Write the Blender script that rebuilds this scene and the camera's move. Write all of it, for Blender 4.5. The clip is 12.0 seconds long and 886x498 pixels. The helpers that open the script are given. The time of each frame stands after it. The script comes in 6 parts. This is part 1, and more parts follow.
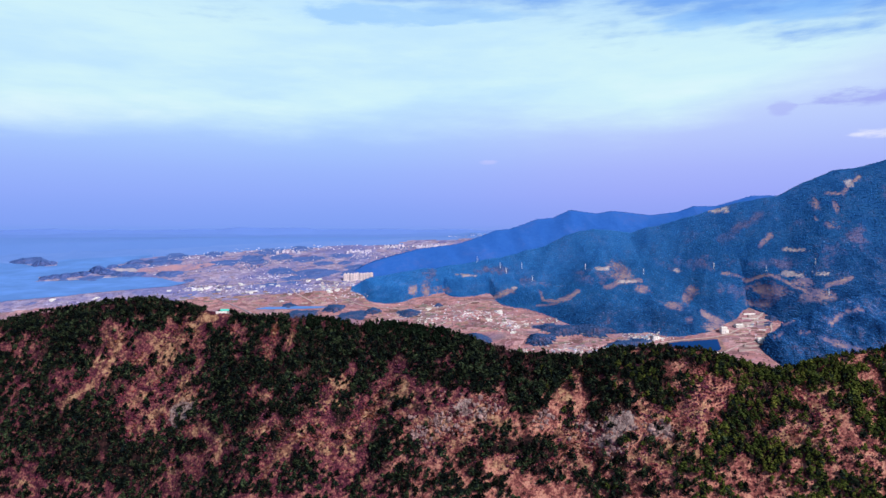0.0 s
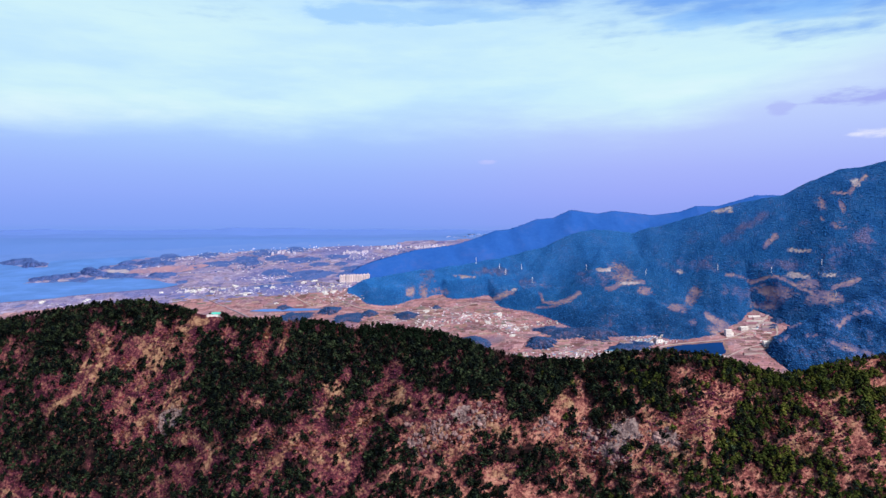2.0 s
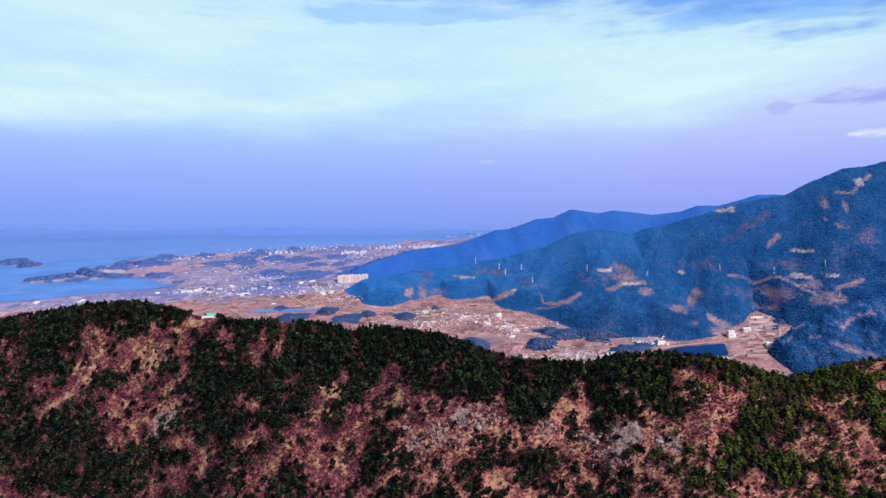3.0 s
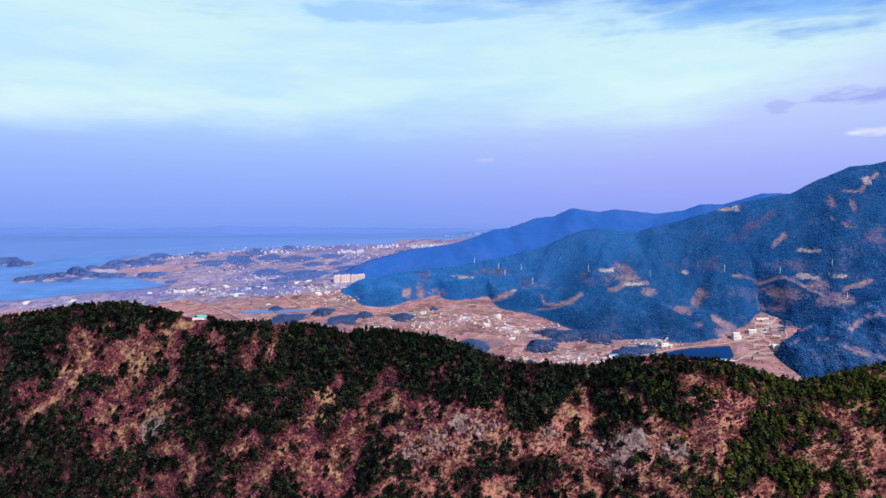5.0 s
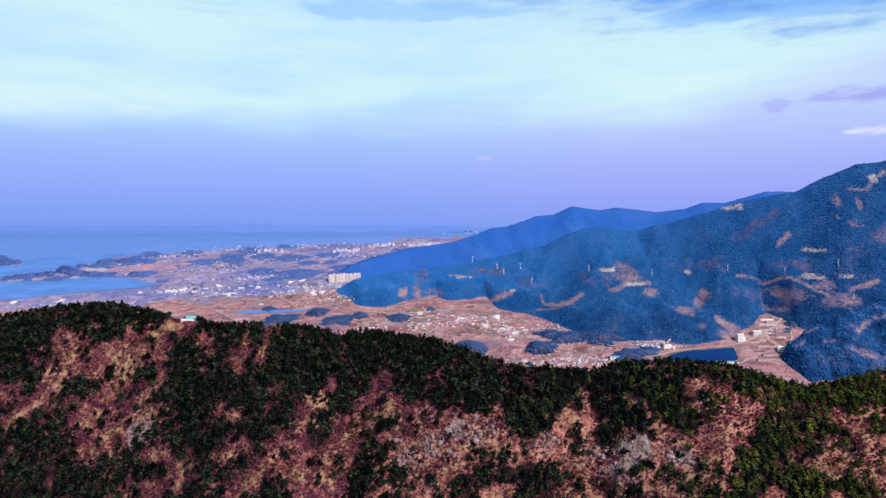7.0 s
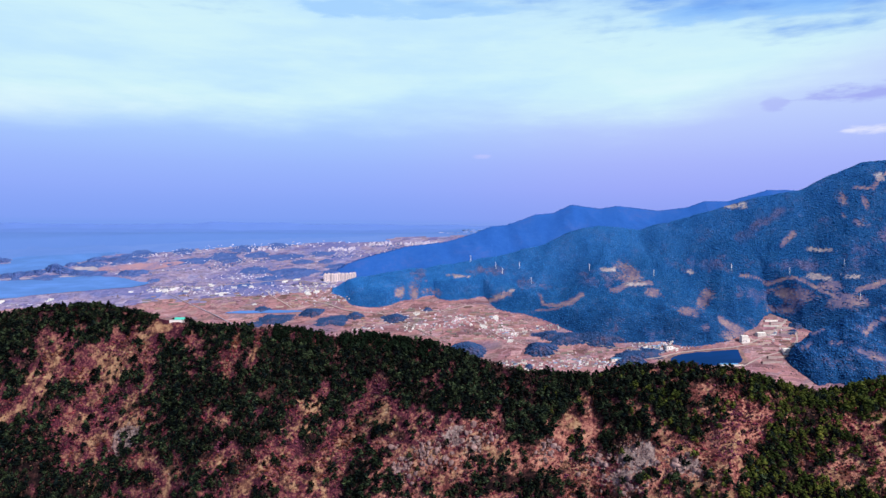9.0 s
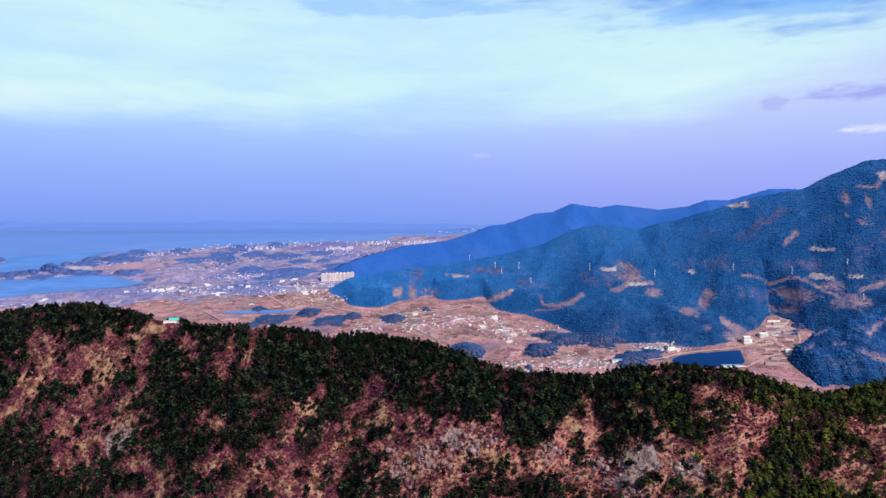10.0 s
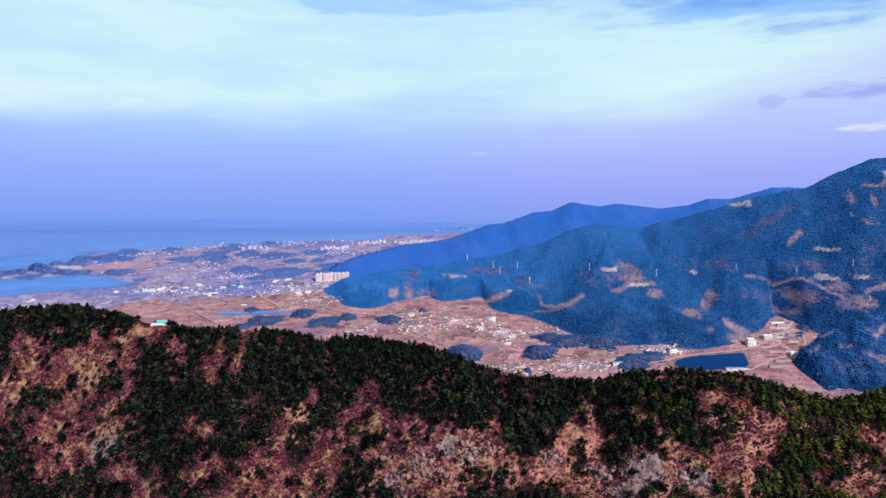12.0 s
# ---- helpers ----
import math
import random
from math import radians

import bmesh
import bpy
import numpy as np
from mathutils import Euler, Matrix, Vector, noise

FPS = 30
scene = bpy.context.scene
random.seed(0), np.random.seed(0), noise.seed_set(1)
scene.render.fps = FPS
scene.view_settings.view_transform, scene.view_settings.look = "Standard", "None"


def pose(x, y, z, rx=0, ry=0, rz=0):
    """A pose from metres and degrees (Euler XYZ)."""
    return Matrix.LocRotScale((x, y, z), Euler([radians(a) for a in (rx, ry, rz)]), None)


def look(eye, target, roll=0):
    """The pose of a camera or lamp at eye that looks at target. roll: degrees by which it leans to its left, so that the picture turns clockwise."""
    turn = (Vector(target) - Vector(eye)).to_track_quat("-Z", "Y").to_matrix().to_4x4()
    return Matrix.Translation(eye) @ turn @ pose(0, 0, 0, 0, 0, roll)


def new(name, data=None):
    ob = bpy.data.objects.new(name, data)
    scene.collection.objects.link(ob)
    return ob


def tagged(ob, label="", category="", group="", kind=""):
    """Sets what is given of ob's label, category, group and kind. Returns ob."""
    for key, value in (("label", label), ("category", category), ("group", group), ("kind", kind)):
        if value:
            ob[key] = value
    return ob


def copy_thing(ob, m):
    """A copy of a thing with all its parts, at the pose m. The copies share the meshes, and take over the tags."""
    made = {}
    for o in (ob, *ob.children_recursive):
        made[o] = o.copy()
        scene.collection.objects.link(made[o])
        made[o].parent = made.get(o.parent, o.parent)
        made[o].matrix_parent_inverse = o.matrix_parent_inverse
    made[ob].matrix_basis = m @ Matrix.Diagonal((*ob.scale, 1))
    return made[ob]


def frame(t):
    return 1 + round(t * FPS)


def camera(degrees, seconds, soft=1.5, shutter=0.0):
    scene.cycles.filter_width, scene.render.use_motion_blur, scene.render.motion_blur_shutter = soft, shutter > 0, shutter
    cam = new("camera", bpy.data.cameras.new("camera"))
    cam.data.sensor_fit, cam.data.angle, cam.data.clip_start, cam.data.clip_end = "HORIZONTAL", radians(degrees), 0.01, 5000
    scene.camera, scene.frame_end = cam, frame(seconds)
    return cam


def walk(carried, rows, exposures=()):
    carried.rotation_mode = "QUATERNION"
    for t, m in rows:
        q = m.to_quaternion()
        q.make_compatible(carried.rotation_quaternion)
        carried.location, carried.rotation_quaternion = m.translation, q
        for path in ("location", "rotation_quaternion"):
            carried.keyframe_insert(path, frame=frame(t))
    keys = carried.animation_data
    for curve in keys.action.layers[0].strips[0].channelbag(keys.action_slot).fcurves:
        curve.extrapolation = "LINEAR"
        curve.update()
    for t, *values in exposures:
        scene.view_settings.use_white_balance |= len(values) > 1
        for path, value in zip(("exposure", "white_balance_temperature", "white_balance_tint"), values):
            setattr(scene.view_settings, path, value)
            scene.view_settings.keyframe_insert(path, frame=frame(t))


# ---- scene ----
cam = camera(66, 12.0)
PATH = [
    (0, (-6.3, -139.1, 443.7), (-12.5, 860.7, 426.7), -0.11),
    (0.5, (-5.7, -127.3, 444.5), (-11.4, 872.5, 427.4), -0.13),
    (1, (-5.0, -115.7, 445.2), (-10.5, 884.1, 428.1), -0.13),
    (1.5, (-4.3, -104.2, 445.8), (-9.4, 895.7, 428.7), -0.13),
    (2, (-3.7, -92.7, 446.3), (-8.4, 907.2, 429.0), -0.13),
    (2.5, (-3.0, -81.2, 446.8), (-7.4, 918.7, 429.2), -0.12),
    (3, (-2.5, -69.5, 447.3), (-6.5, 930.3, 429.4), -0.11),
    (5, (-0.9, -23.1, 449.4), (-3.4, 976.7, 429.3), -0.06),
    (5.5, (-0.5, -11.5, 449.8), (-2.4, 988.3, 428.9), -0.04),
    (6, (0.0, 0.0, 450.0), (-1.0, 999.8, 428.5), -0.02),
    (6.5, (0.4, 11.5, 450.3), (0.1, 1011.2, 428.2), 0.00),
    (7, (0.9, 22.8, 450.7), (1.4, 1022.6, 427.9), 0.02),
    (9, (2.5, 67.1, 452.2), (6.1, 1066.7, 426.7), 0.11),
    (9.5, (3.1, 78.0, 452.6), (7.4, 1077.6, 426.3), 0.12),
    (10, (3.6, 88.8, 453.0), (8.5, 1088.5, 425.9), 0.13),
    (10.5, (4.1, 99.6, 453.6), (9.8, 1099.2, 425.6), 0.14),
    (11, (4.6, 110.2, 454.2), (11.3, 1109.8, 425.5), 0.15),
    (11.5, (5.1, 120.6, 454.9), (12.7, 1120.2, 425.5), 0.16),
    (12, (5.6, 130.9, 455.6), (14.0, 1130.4, 426.0), 0.18),
]
walk(cam, [(t, look(eye, target, roll)) for t, eye, target, roll in PATH])

# ---- light: hazy late-winter day, sun behind the camera and to the right ----
SUN_ELEV, SUN_AZ = radians(41), radians(135)  # azimuth clockwise from +y


def link(nt, a, b):
    nt.links.new(a, b)


def ramp(nt, stops, mode="LINEAR"):
    n = nt.nodes.new("ShaderNodeValToRGB")
    n.color_ramp.interpolation = mode
    while len(n.color_ramp.elements) < len(stops):
        n.color_ramp.elements.new(0.5)
    for e, (p, c) in zip(n.color_ramp.elements, stops):
        e.position, e.color = p, (*c, 1)
    return n


def math_node(nt, op, a, b=None, clamp=False):
    n = nt.nodes.new("ShaderNodeMath")
    n.operation, n.use_clamp = op, clamp
    for i, v in enumerate((a, b)):
        if v is None:
            continue
        if isinstance(v, (int, float)):
            n.inputs[i].default_value = v
        else:
            link(nt, v, n.inputs[i])
    return n.outputs[0]


def mix_node(nt, fac, a, b, mode="MIX"):
    n = nt.nodes.new("ShaderNodeMix")
    n.data_type, n.blend_type = "RGBA", mode
    for i, v in ((0, fac), (6, a), (7, b)):
        if isinstance(v, (int, float)):
            n.inputs[i].default_value = v
        elif isinstance(v, tuple):
            n.inputs[i].default_value = (*v, 1)
        else:
            link(nt, v, n.inputs[i])
    return n.outputs[2]


def smooth_step(nt, v, lo, hi):
    n = nt.nodes.new("ShaderNodeMapRange")
    n.interpolation_type = "SMOOTHSTEP"
    n.inputs[1].default_value, n.inputs[2].default_value = lo, hi
    link(nt, v, n.inputs[0])
    return n.outputs[0]


def noise_tex(nt, vec, scale, detail=4, rough=0.55, stretch=None, lac=2.0):
    if stretch:
        m = nt.nodes.new("ShaderNodeMapping")
        m.inputs["Scale"].default_value = stretch
        link(nt, vec, m.inputs[0])
        vec = m.outputs[0]
    n = nt.nodes.new("ShaderNodeTexNoise")
    n.inputs["Scale"].default_value, n.inputs["Detail"].default_value, n.inputs["Roughness"].default_value = scale, detail, rough
    n.inputs["Lacunarity"].default_value = lac
    link(nt, vec, n.inputs["Vector"])
    return n


def build_world():
    w = bpy.data.worlds.new("hazy_sky")
    scene.world = w
    w.use_nodes = True
    nt = w.node_tree
    nt.nodes.clear()
    sky = nt.nodes.new("ShaderNodeTexSky")
    sky.sky_type, sky.sun_disc = "NISHITA", False
    sky.sun_elevation, sky.sun_rotation = SUN_ELEV, SUN_AZ
    sky.dust_density, sky.ozone_density = 2.0, 2.0
    way = nt.nodes.new("ShaderNodeTexCoord").outputs["Generated"]
    sep = nt.nodes.new("ShaderNodeSeparateXYZ")
    link(nt, way, sep.inputs[0])
    x, y, up = sep.outputs
    # cloud sheet: drifting streaks, long from side to side
    wisps = noise_tex(nt, way, 1.0, 7, 0.55, (2.6, 2.6, 15.0)).outputs["Fac"]
    fine = noise_tex(nt, way, 1.0, 5, 0.6, (9.0, 9.0, 42.0)).outputs["Fac"]
    both = math_node(nt, "ADD", math_node(nt, "MULTIPLY", wisps, 0.75), math_node(nt, "MULTIPLY", fine, 0.25))
    # lower edge of the sheet, above the haze, climbing to the right
    edge = math_node(nt, "ADD", up, math_node(nt, "MULTIPLY", math_node(nt, "SUBTRACT", both, 0.5), 0.13))
    lean = math_node(nt, "MULTIPLY", math_node(nt, "MAXIMUM", math_node(nt, "SUBTRACT", x, 0.3), 0.0), 0.3)
    edge = math_node(nt, "SUBTRACT", edge, lean)
    sheet = smooth_step(nt, edge, 0.125, 0.20)
    # openings where blue shows, mostly high up and to the right
    gap = math_node(nt, "ADD", math_node(nt, "MULTIPLY", up, 2.2), math_node(nt, "MULTIPLY", x, 0.12))
    gap = math_node(nt, "ADD", gap, math_node(nt, "MULTIPLY", math_node(nt, "SUBTRACT", both, 0.5), 0.75))
    hole = smooth_step(nt, gap, 0.59, 0.72)
    lit = ramp(nt, [(0.0, (0.53, 0.79, 1.0)), (0.35, (0.61, 0.865, 0.975)), (0.6, (0.645, 0.895, 0.965)), (1.0, (0.72, 0.925, 0.985))])
    link(nt, smooth_step(nt, both, 0.3, 0.72), lit.inputs[0])
    haze = ramp(nt, [(0.0, (0.158, 0.321, 0.82)), (0.02, (0.167, 0.326, 0.83)), (0.07, (0.223, 0.357, 0.91)), (0.27, (0.286, 0.414, 0.965)), (0.47, (0.327, 0.471, 0.985)), (0.77, (0.4, 0.595, 1.0)), (1.0, (0.465, 0.693, 1.0))])
    link(nt, smooth_step(nt, up, -0.02, 0.22), haze.inputs[0])
    haze_col = mix_node(nt, math_node(nt, "MULTIPLY", smooth_step(nt, x, -0.2, 0.35), 0.75), haze.outputs[0], mix_node(nt, 1.0, haze.outputs[0], (1.26, 0.985, 0.985), "MULTIPLY"))
    blue = mix_node(nt, 0.85, mix_node(nt, 1.0, sky.outputs[0], (0.1, 0.1, 0.1), "MULTIPLY"), (0.17, 0.42, 1.0))
    cloud = mix_node(nt, math_node(nt, "MULTIPLY", hole, 0.95), lit.outputs[0], blue)
    col = mix_node(nt, sheet, haze_col, cloud)

    # single small clouds low over the mountain
    def puff(col, cx, cz, rx, rz, tint, strength):
        dx = math_node(nt, "DIVIDE", math_node(nt, "SUBTRACT", x, cx), rx)
        dz = math_node(nt, "DIVIDE", math_node(nt, "SUBTRACT", up, cz), rz)
        r = math_node(nt, "ADD", math_node(nt, "MULTIPLY", dx, dx), math_node(nt, "MULTIPLY", dz, dz))
        r = math_node(nt, "ADD", r, math_node(nt, "MULTIPLY", math_node(nt, "SUBTRACT", fine, 0.5), 7.5))
        inside = math_node(nt, "SUBTRACT", 1.0, smooth_step(nt, r, 0.1, 1.5))
        front = smooth_step(nt, y, 0.0, 0.1)
        return mix_node(nt, math_node(nt, "MULTIPLY", math_node(nt, "MULTIPLY", inside, front), strength), col, tint)

    # blue rifts in the top of the sheet
    col = puff(col, -0.05, 0.308, 0.13, 0.012, (0.24, 0.52, 1.0), 0.5)
    col = puff(col, 0.43, 0.284, 0.15, 0.016, (0.22, 0.5, 1.0), 0.6)
    col = puff(col, 0.512, 0.173, 0.052, 0.013, (0.33, 0.37, 0.88), 0.75)
    col = puff(col, 0.433, 0.166, 0.014, 0.008, (0.38, 0.42, 0.92), 0.5)
    col = puff(col, 0.535, 0.131, 0.035, 0.008, (0.85, 0.86, 1.0), 0.8)
    col = puff(col, 0.057, 0.108, 0.014, 0.004, (0.55, 0.58, 1.0), 0.6)
    # clear sky higher up
    high = smooth_step(nt, up, 0.36, 0.55)
    col = mix_node(nt, high, col, mix_node(nt, 1.0, sky.outputs[0], (0.05, 0.05, 0.05), "MULTIPLY"))
    # dark land below the horizon
    col = mix_node(nt, smooth_step(nt, up, -0.02, -0.08), col, (0.08, 0.1, 0.16))
    bg = nt.nodes.new("ShaderNodeBackground")
    link(nt, col, bg.inputs[0])
    bg.inputs[1].default_value = 1.0
    out = nt.nodes.new("ShaderNodeOutputWorld")
    link(nt, bg.outputs[0], out.inputs[0])


build_world()
sun_data = bpy.data.lights.new("sun", "SUN")
sun_data.energy, sun_data.angle, sun_data.color = 5.0, radians(0.5), (1.0, 0.93, 0.84)
sun = new("sun", sun_data)
sun.matrix_world = look((math.sin(SUN_AZ) * math.cos(SUN_ELEV) * 900, math.cos(SUN_AZ) * math.cos(SUN_ELEV) * 900, 900 * math.sin(SUN_ELEV)), (0, 0, 0))


# ---- materials ----
def shader(name, rough=0.9, spec=0.2):
    m = bpy.data.materials.new(name)
    m.use_nodes = True
    nt = m.node_tree
    b = nt.nodes["Principled BSDF"]
    b.inputs["Roughness"].default_value = rough
    b.inputs["Specular IOR Level"].default_value = spec
    return m, nt, b


def coords(nt):
    return nt.nodes.new("ShaderNodeTexCoord").outputs["Object"]


def relief(nt, b, height, strength, distance):
    n = nt.nodes.new("ShaderNodeBump")
    n.inputs["Strength"].default_value, n.inputs["Distance"].default_value = strength, distance
    link(nt, height, n.inputs["Height"])
    link(nt, n.outputs[0], b.inputs["Normal"])


def tint_random(nt, col, spread, source):
    """Vary brightness by a random value per thing or per island."""
    v = math_node(nt, "ADD", math_node(nt, "MULTIPLY", source, 2 * spread), 1 - spread)
    n = nt.nodes.new("ShaderNodeHueSaturation")
    link(nt, v, n.inputs["Value"])
    link(nt, col, n.inputs["Color"])
    return n.outputs[0]


def mottled(name, stops, big, small, rough=0.9, bump=0.5, depth=0.3, spread=0.0, per="island", stretch=None, spec=0.2, span=(0.3, 0.7)):
    """A matt surface: a ramp of colours over two scales of noise (sizes in metres)."""
    m, nt, b = shader(name, rough, spec)
    c = coords(nt)
    n1 = noise_tex(nt, c, 1.0 / big, 5, 0.6, stretch).outputs["Fac"]
    n2 = noise_tex(nt, c, 1.0 / small, 4, 0.65, stretch).outputs["Fac"]
    f = math_node(nt, "ADD", math_node(nt, "MULTIPLY", n1, 0.6), math_node(nt, "MULTIPLY", n2, 0.4))
    r = ramp(nt, stops)
    link(nt, smooth_step(nt, f, *span), r.inputs[0])
    col = r.outputs[0]
    if spread:
        if per == "plant":
            attr = nt.nodes.new("ShaderNodeAttribute")
            attr.attribute_name = "tint"
            source = attr.outputs["Fac"]
            col = tint_random(nt, col, 0.75 * spread, nt.nodes.new("ShaderNodeNewGeometry").outputs["Random Per Island"])
        elif per == "island":
            source = nt.nodes.new("ShaderNodeNewGeometry").outputs["Random Per Island"]
        else:
            source = nt.nodes.new("ShaderNodeObjectInfo").outputs["Random"]
        col = tint_random(nt, col, spread, source)
    link(nt, col, b.inputs["Base Color"])
    relief(nt, b, n2, bump, depth)
    return m


def cover(name, base, layers, big, small, bump, depth, span=(0.36, 0.64), spread=0.0, edge=1.0):
    """Ground of several kinds: each layer (attribute, stops, softness) lies over the one before, with ragged edges."""
    m, nt, b = shader(name, 0.95, 0.06)
    c = coords(nt)
    n1, n2 = noise_tex(nt, c, 1.0 / big, 5, 0.6).outputs["Fac"], noise_tex(nt, c, 1.0 / small, 5, 0.7).outputs["Fac"]
    f = smooth_step(nt, math_node(nt, "ADD", math_node(nt, "MULTIPLY", n1, 0.5), math_node(nt, "MULTIPLY", n2, 0.5)), *span)
    rag = math_node(nt, "MULTIPLY", math_node(nt, "SUBTRACT", noise_tex(nt, c, 0.45 / small, 5, 0.75).outputs["Fac"], 0.5), 2.2 * edge)
    col = None
    for attr, stops, soft in [("", base, 0)] + layers:
        r = ramp(nt, stops)
        link(nt, f, r.inputs[0])
        if col is None:
            col = r.outputs[0]
            continue
        a = nt.nodes.new("ShaderNodeAttribute")
        a.attribute_name = attr
        k = smooth_step(nt, math_node(nt, "ADD", a.outputs["Fac"], rag), 0.5 - soft, 0.5 + soft)
        col = mix_node(nt, k, col, r.outputs[0])
    if spread:
        a = nt.nodes.new("ShaderNodeAttribute")
        a.attribute_name = "tint"
        col = tint_random(nt, col, spread, a.outputs["Fac"])
    link(nt, col, b.inputs["Base Color"])
    relief(nt, b, n2, bump, depth)
    return m


def fields_material(name, tones, damp, bank_color):
    """Winter paddies and plots: long parcels with pale banks between them."""
    m, nt, b = shader(name, 0.95, 0.1)
    c = coords(nt)
    warp = noise_tex(nt, c, 1 / 180.0, 3).outputs["Color"]
    add = nt.nodes.new("ShaderNodeVectorMath")
    add.operation = "MULTIPLY_ADD"
    link(nt, warp, add.inputs[0])
    add.inputs[1].default_value = (90, 90, 0)
    link(nt, c, add.inputs[2])
    flat = nt.nodes.new("ShaderNodeMapping")
    flat.inputs["Scale"].default_value = (1 / 34.0, 1 / 13.0, 0.0)
    flat.inputs["Rotation"].default_value = (0, 0, 0.16)
    link(nt, add.outputs[0], flat.inputs[0])
    cells = nt.nodes.new("ShaderNodeTexVoronoi")
    cells.distance = "CHEBYCHEV"
    cells.inputs["Scale"].default_value, cells.inputs["Randomness"].default_value = 1.0, 0.55
    link(nt, flat.outputs[0], cells.inputs["Vector"])
    pick = nt.nodes.new("ShaderNodeSeparateColor")
    link(nt, cells.outputs["Color"], pick.inputs[0])
    r = ramp(nt, tones)
    link(nt, pick.outputs[0], r.inputs[0])
    col = r.outputs[0]
    # single plots within the parcels
    small = nt.nodes.new("ShaderNodeTexVoronoi")
    small.distance = "CHEBYCHEV"
    small.inputs["Scale"].default_value = 2.6
    link(nt, flat.outputs[0], small.inputs["Vector"])
    one = nt.nodes.new("ShaderNodeSeparateColor")
    link(nt, small.outputs["Color"], one.inputs[0])
    col = tint_random(nt, col, 0.26, one.outputs[1])
    # broad districts: dry, damp, overgrown
    big = noise_tex(nt, c, 1 / 240.0, 4, 0.6, (1, 1.6, 1)).outputs["Fac"]
    col = mix_node(nt, smooth_step(nt, big, 0.52, 0.68), col, mix_node(nt, 0.6, col, damp))
    fine = noise_tex(nt, c, 1 / 6.0, 5, 0.7, (1, 2.2, 1)).outputs["Fac"]
    col = mix_node(nt, smooth_step(nt, fine, 0.3, 0.75), mix_node(nt, 1.0, col, (0.72, 0.70, 0.70), "MULTIPLY"), col)
    # raised banks and tracks between rows of parcels
    rows = nt.nodes.new("ShaderNodeTexBrick")
    rows.inputs["Scale"].default_value, rows.inputs["Mortar Size"].default_value = 1.0, 0.035
    rows.inputs["Brick Width"].default_value, rows.inputs["Row Height"].default_value = 1.1, 0.7
    rows.offset = 0.37
    link(nt, flat.outputs[0], rows.inputs["Vector"])
    broken = smooth_step(nt, noise_tex(nt, c, 1 / 45.0, 3).outputs["Fac"], 0.42, 0.6)
    bank = math_node(nt, "MULTIPLY", rows.outputs["Fac"], broken)
    col = mix_node(nt, math_node(nt, "MULTIPLY", bank, 0.5), col, bank_color)
    link(nt, col, b.inputs["Base Color"])
    relief(nt, b, fine, 0.6, 1.2)
    return m


def water_material(name, color, rough):
    m, nt, b = shader(name, rough, 0.5)
    c = coords(nt)
    n = noise_tex(nt, c, 1 / 70.0, 4, 0.6, (0.5, 2.0, 1)).outputs["Fac"]
    link(nt, mix_node(nt, smooth_step(nt, n, 0.35, 0.7), color, tuple(v * 1.25 for v in color)), b.inputs["Base Color"])
    b.inputs["IOR"].default_value = 1.33
    relief(nt, b, noise_tex(nt, c, 1 / 5.0, 3).outputs["Fac"], 0.25, 0.15)
    return m


# near-black layer: fallen needles plus the pines' shade painted in
HILLSIDE = cover("dry_hillside", [(0.0, (0.027, 0.0075, 0.0165)), (0.3, (0.07, 0.0175, 0.032)), (0.55, (0.126, 0.035, 0.05)), (0.78, (0.195, 0.07, 0.068)), (1.0, (0.29, 0.14, 0.105))], [("tan", [(0.0, (0.08856, 0.02697, 0.02883)), (0.35, (0.1944, 0.0651, 0.06231)), (0.55, (0.2862, 0.1088, 0.09579)), (0.78, (0.3726, 0.1674, 0.1302)), (1.0, (0.4536, 0.2325, 0.1721))], 0.3), ("shaded_litter", [(0.0, (0.005, 0.0035, 0.005)), (0.5, (0.014, 0.0075, 0.009)), (1.0, (0.045, 0.019, 0.02))], 0.2), ("sandy", [(0.0, (0.1, 0.042, 0.036)), (0.4, (0.21, 0.105, 0.072)), (0.7, (0.3, 0.17, 0.105)), (1.0, (0.38, 0.24, 0.15))], 0.28), ("scree", [(0.0, (0.091, 0.0635, 0.07068)), (0.5, (0.2015, 0.1461, 0.1488)), (1.0, (0.325, 0.254, 0.248))], 0.2)], 20, 4.5, 0.9, 1.6, (0.40, 0.61))
PINE = mottled("pine_needles", [(0.0, (0.0011, 0.002475, 0.003672)), (0.4, (0.00308, 0.006075, 0.006048)), (0.62, (0.0088, 0.01418, 0.009288)), (0.82, (0.02035, 0.03207, 0.01674)), (1.0, (0.0407, 0.05625, 0.027))], 14, 1.8, 0.8, 0.6, 0.5, 0.85, "plant", spec=0.04, span=(0.37, 0.63))
PINE_ONE = mottled("pine_needles_single", [(0.0, (0.0024, 0.00552, 0.004896)), (0.5, (0.00624, 0.01296, 0.006912)), (1.0, (0.0192, 0.027, 0.00936))], 6, 1.5, 0.8, 0.5, 0.5, 0.6, "object", spec=0.04)
OLIVE = mottled("olive_pine_needles", [(0.0, (0.01056, 0.01955, 0.007262)), (0.4, (0.02958, 0.04285, 0.01088)), (0.7, (0.06098, 0.07443, 0.01575)), (1.0, (0.1298, 0.129, 0.02682))], 30, 3, 0.8, 0.6, 0.5, 0.42, "plant", spec=0.04)
BARK = mottled("pine_bark", [(0, (0.05, 0.03, 0.022)), (1, (0.16, 0.09, 0.06))], 2.0, 0.4, 0.95, 0.6, 0.1)
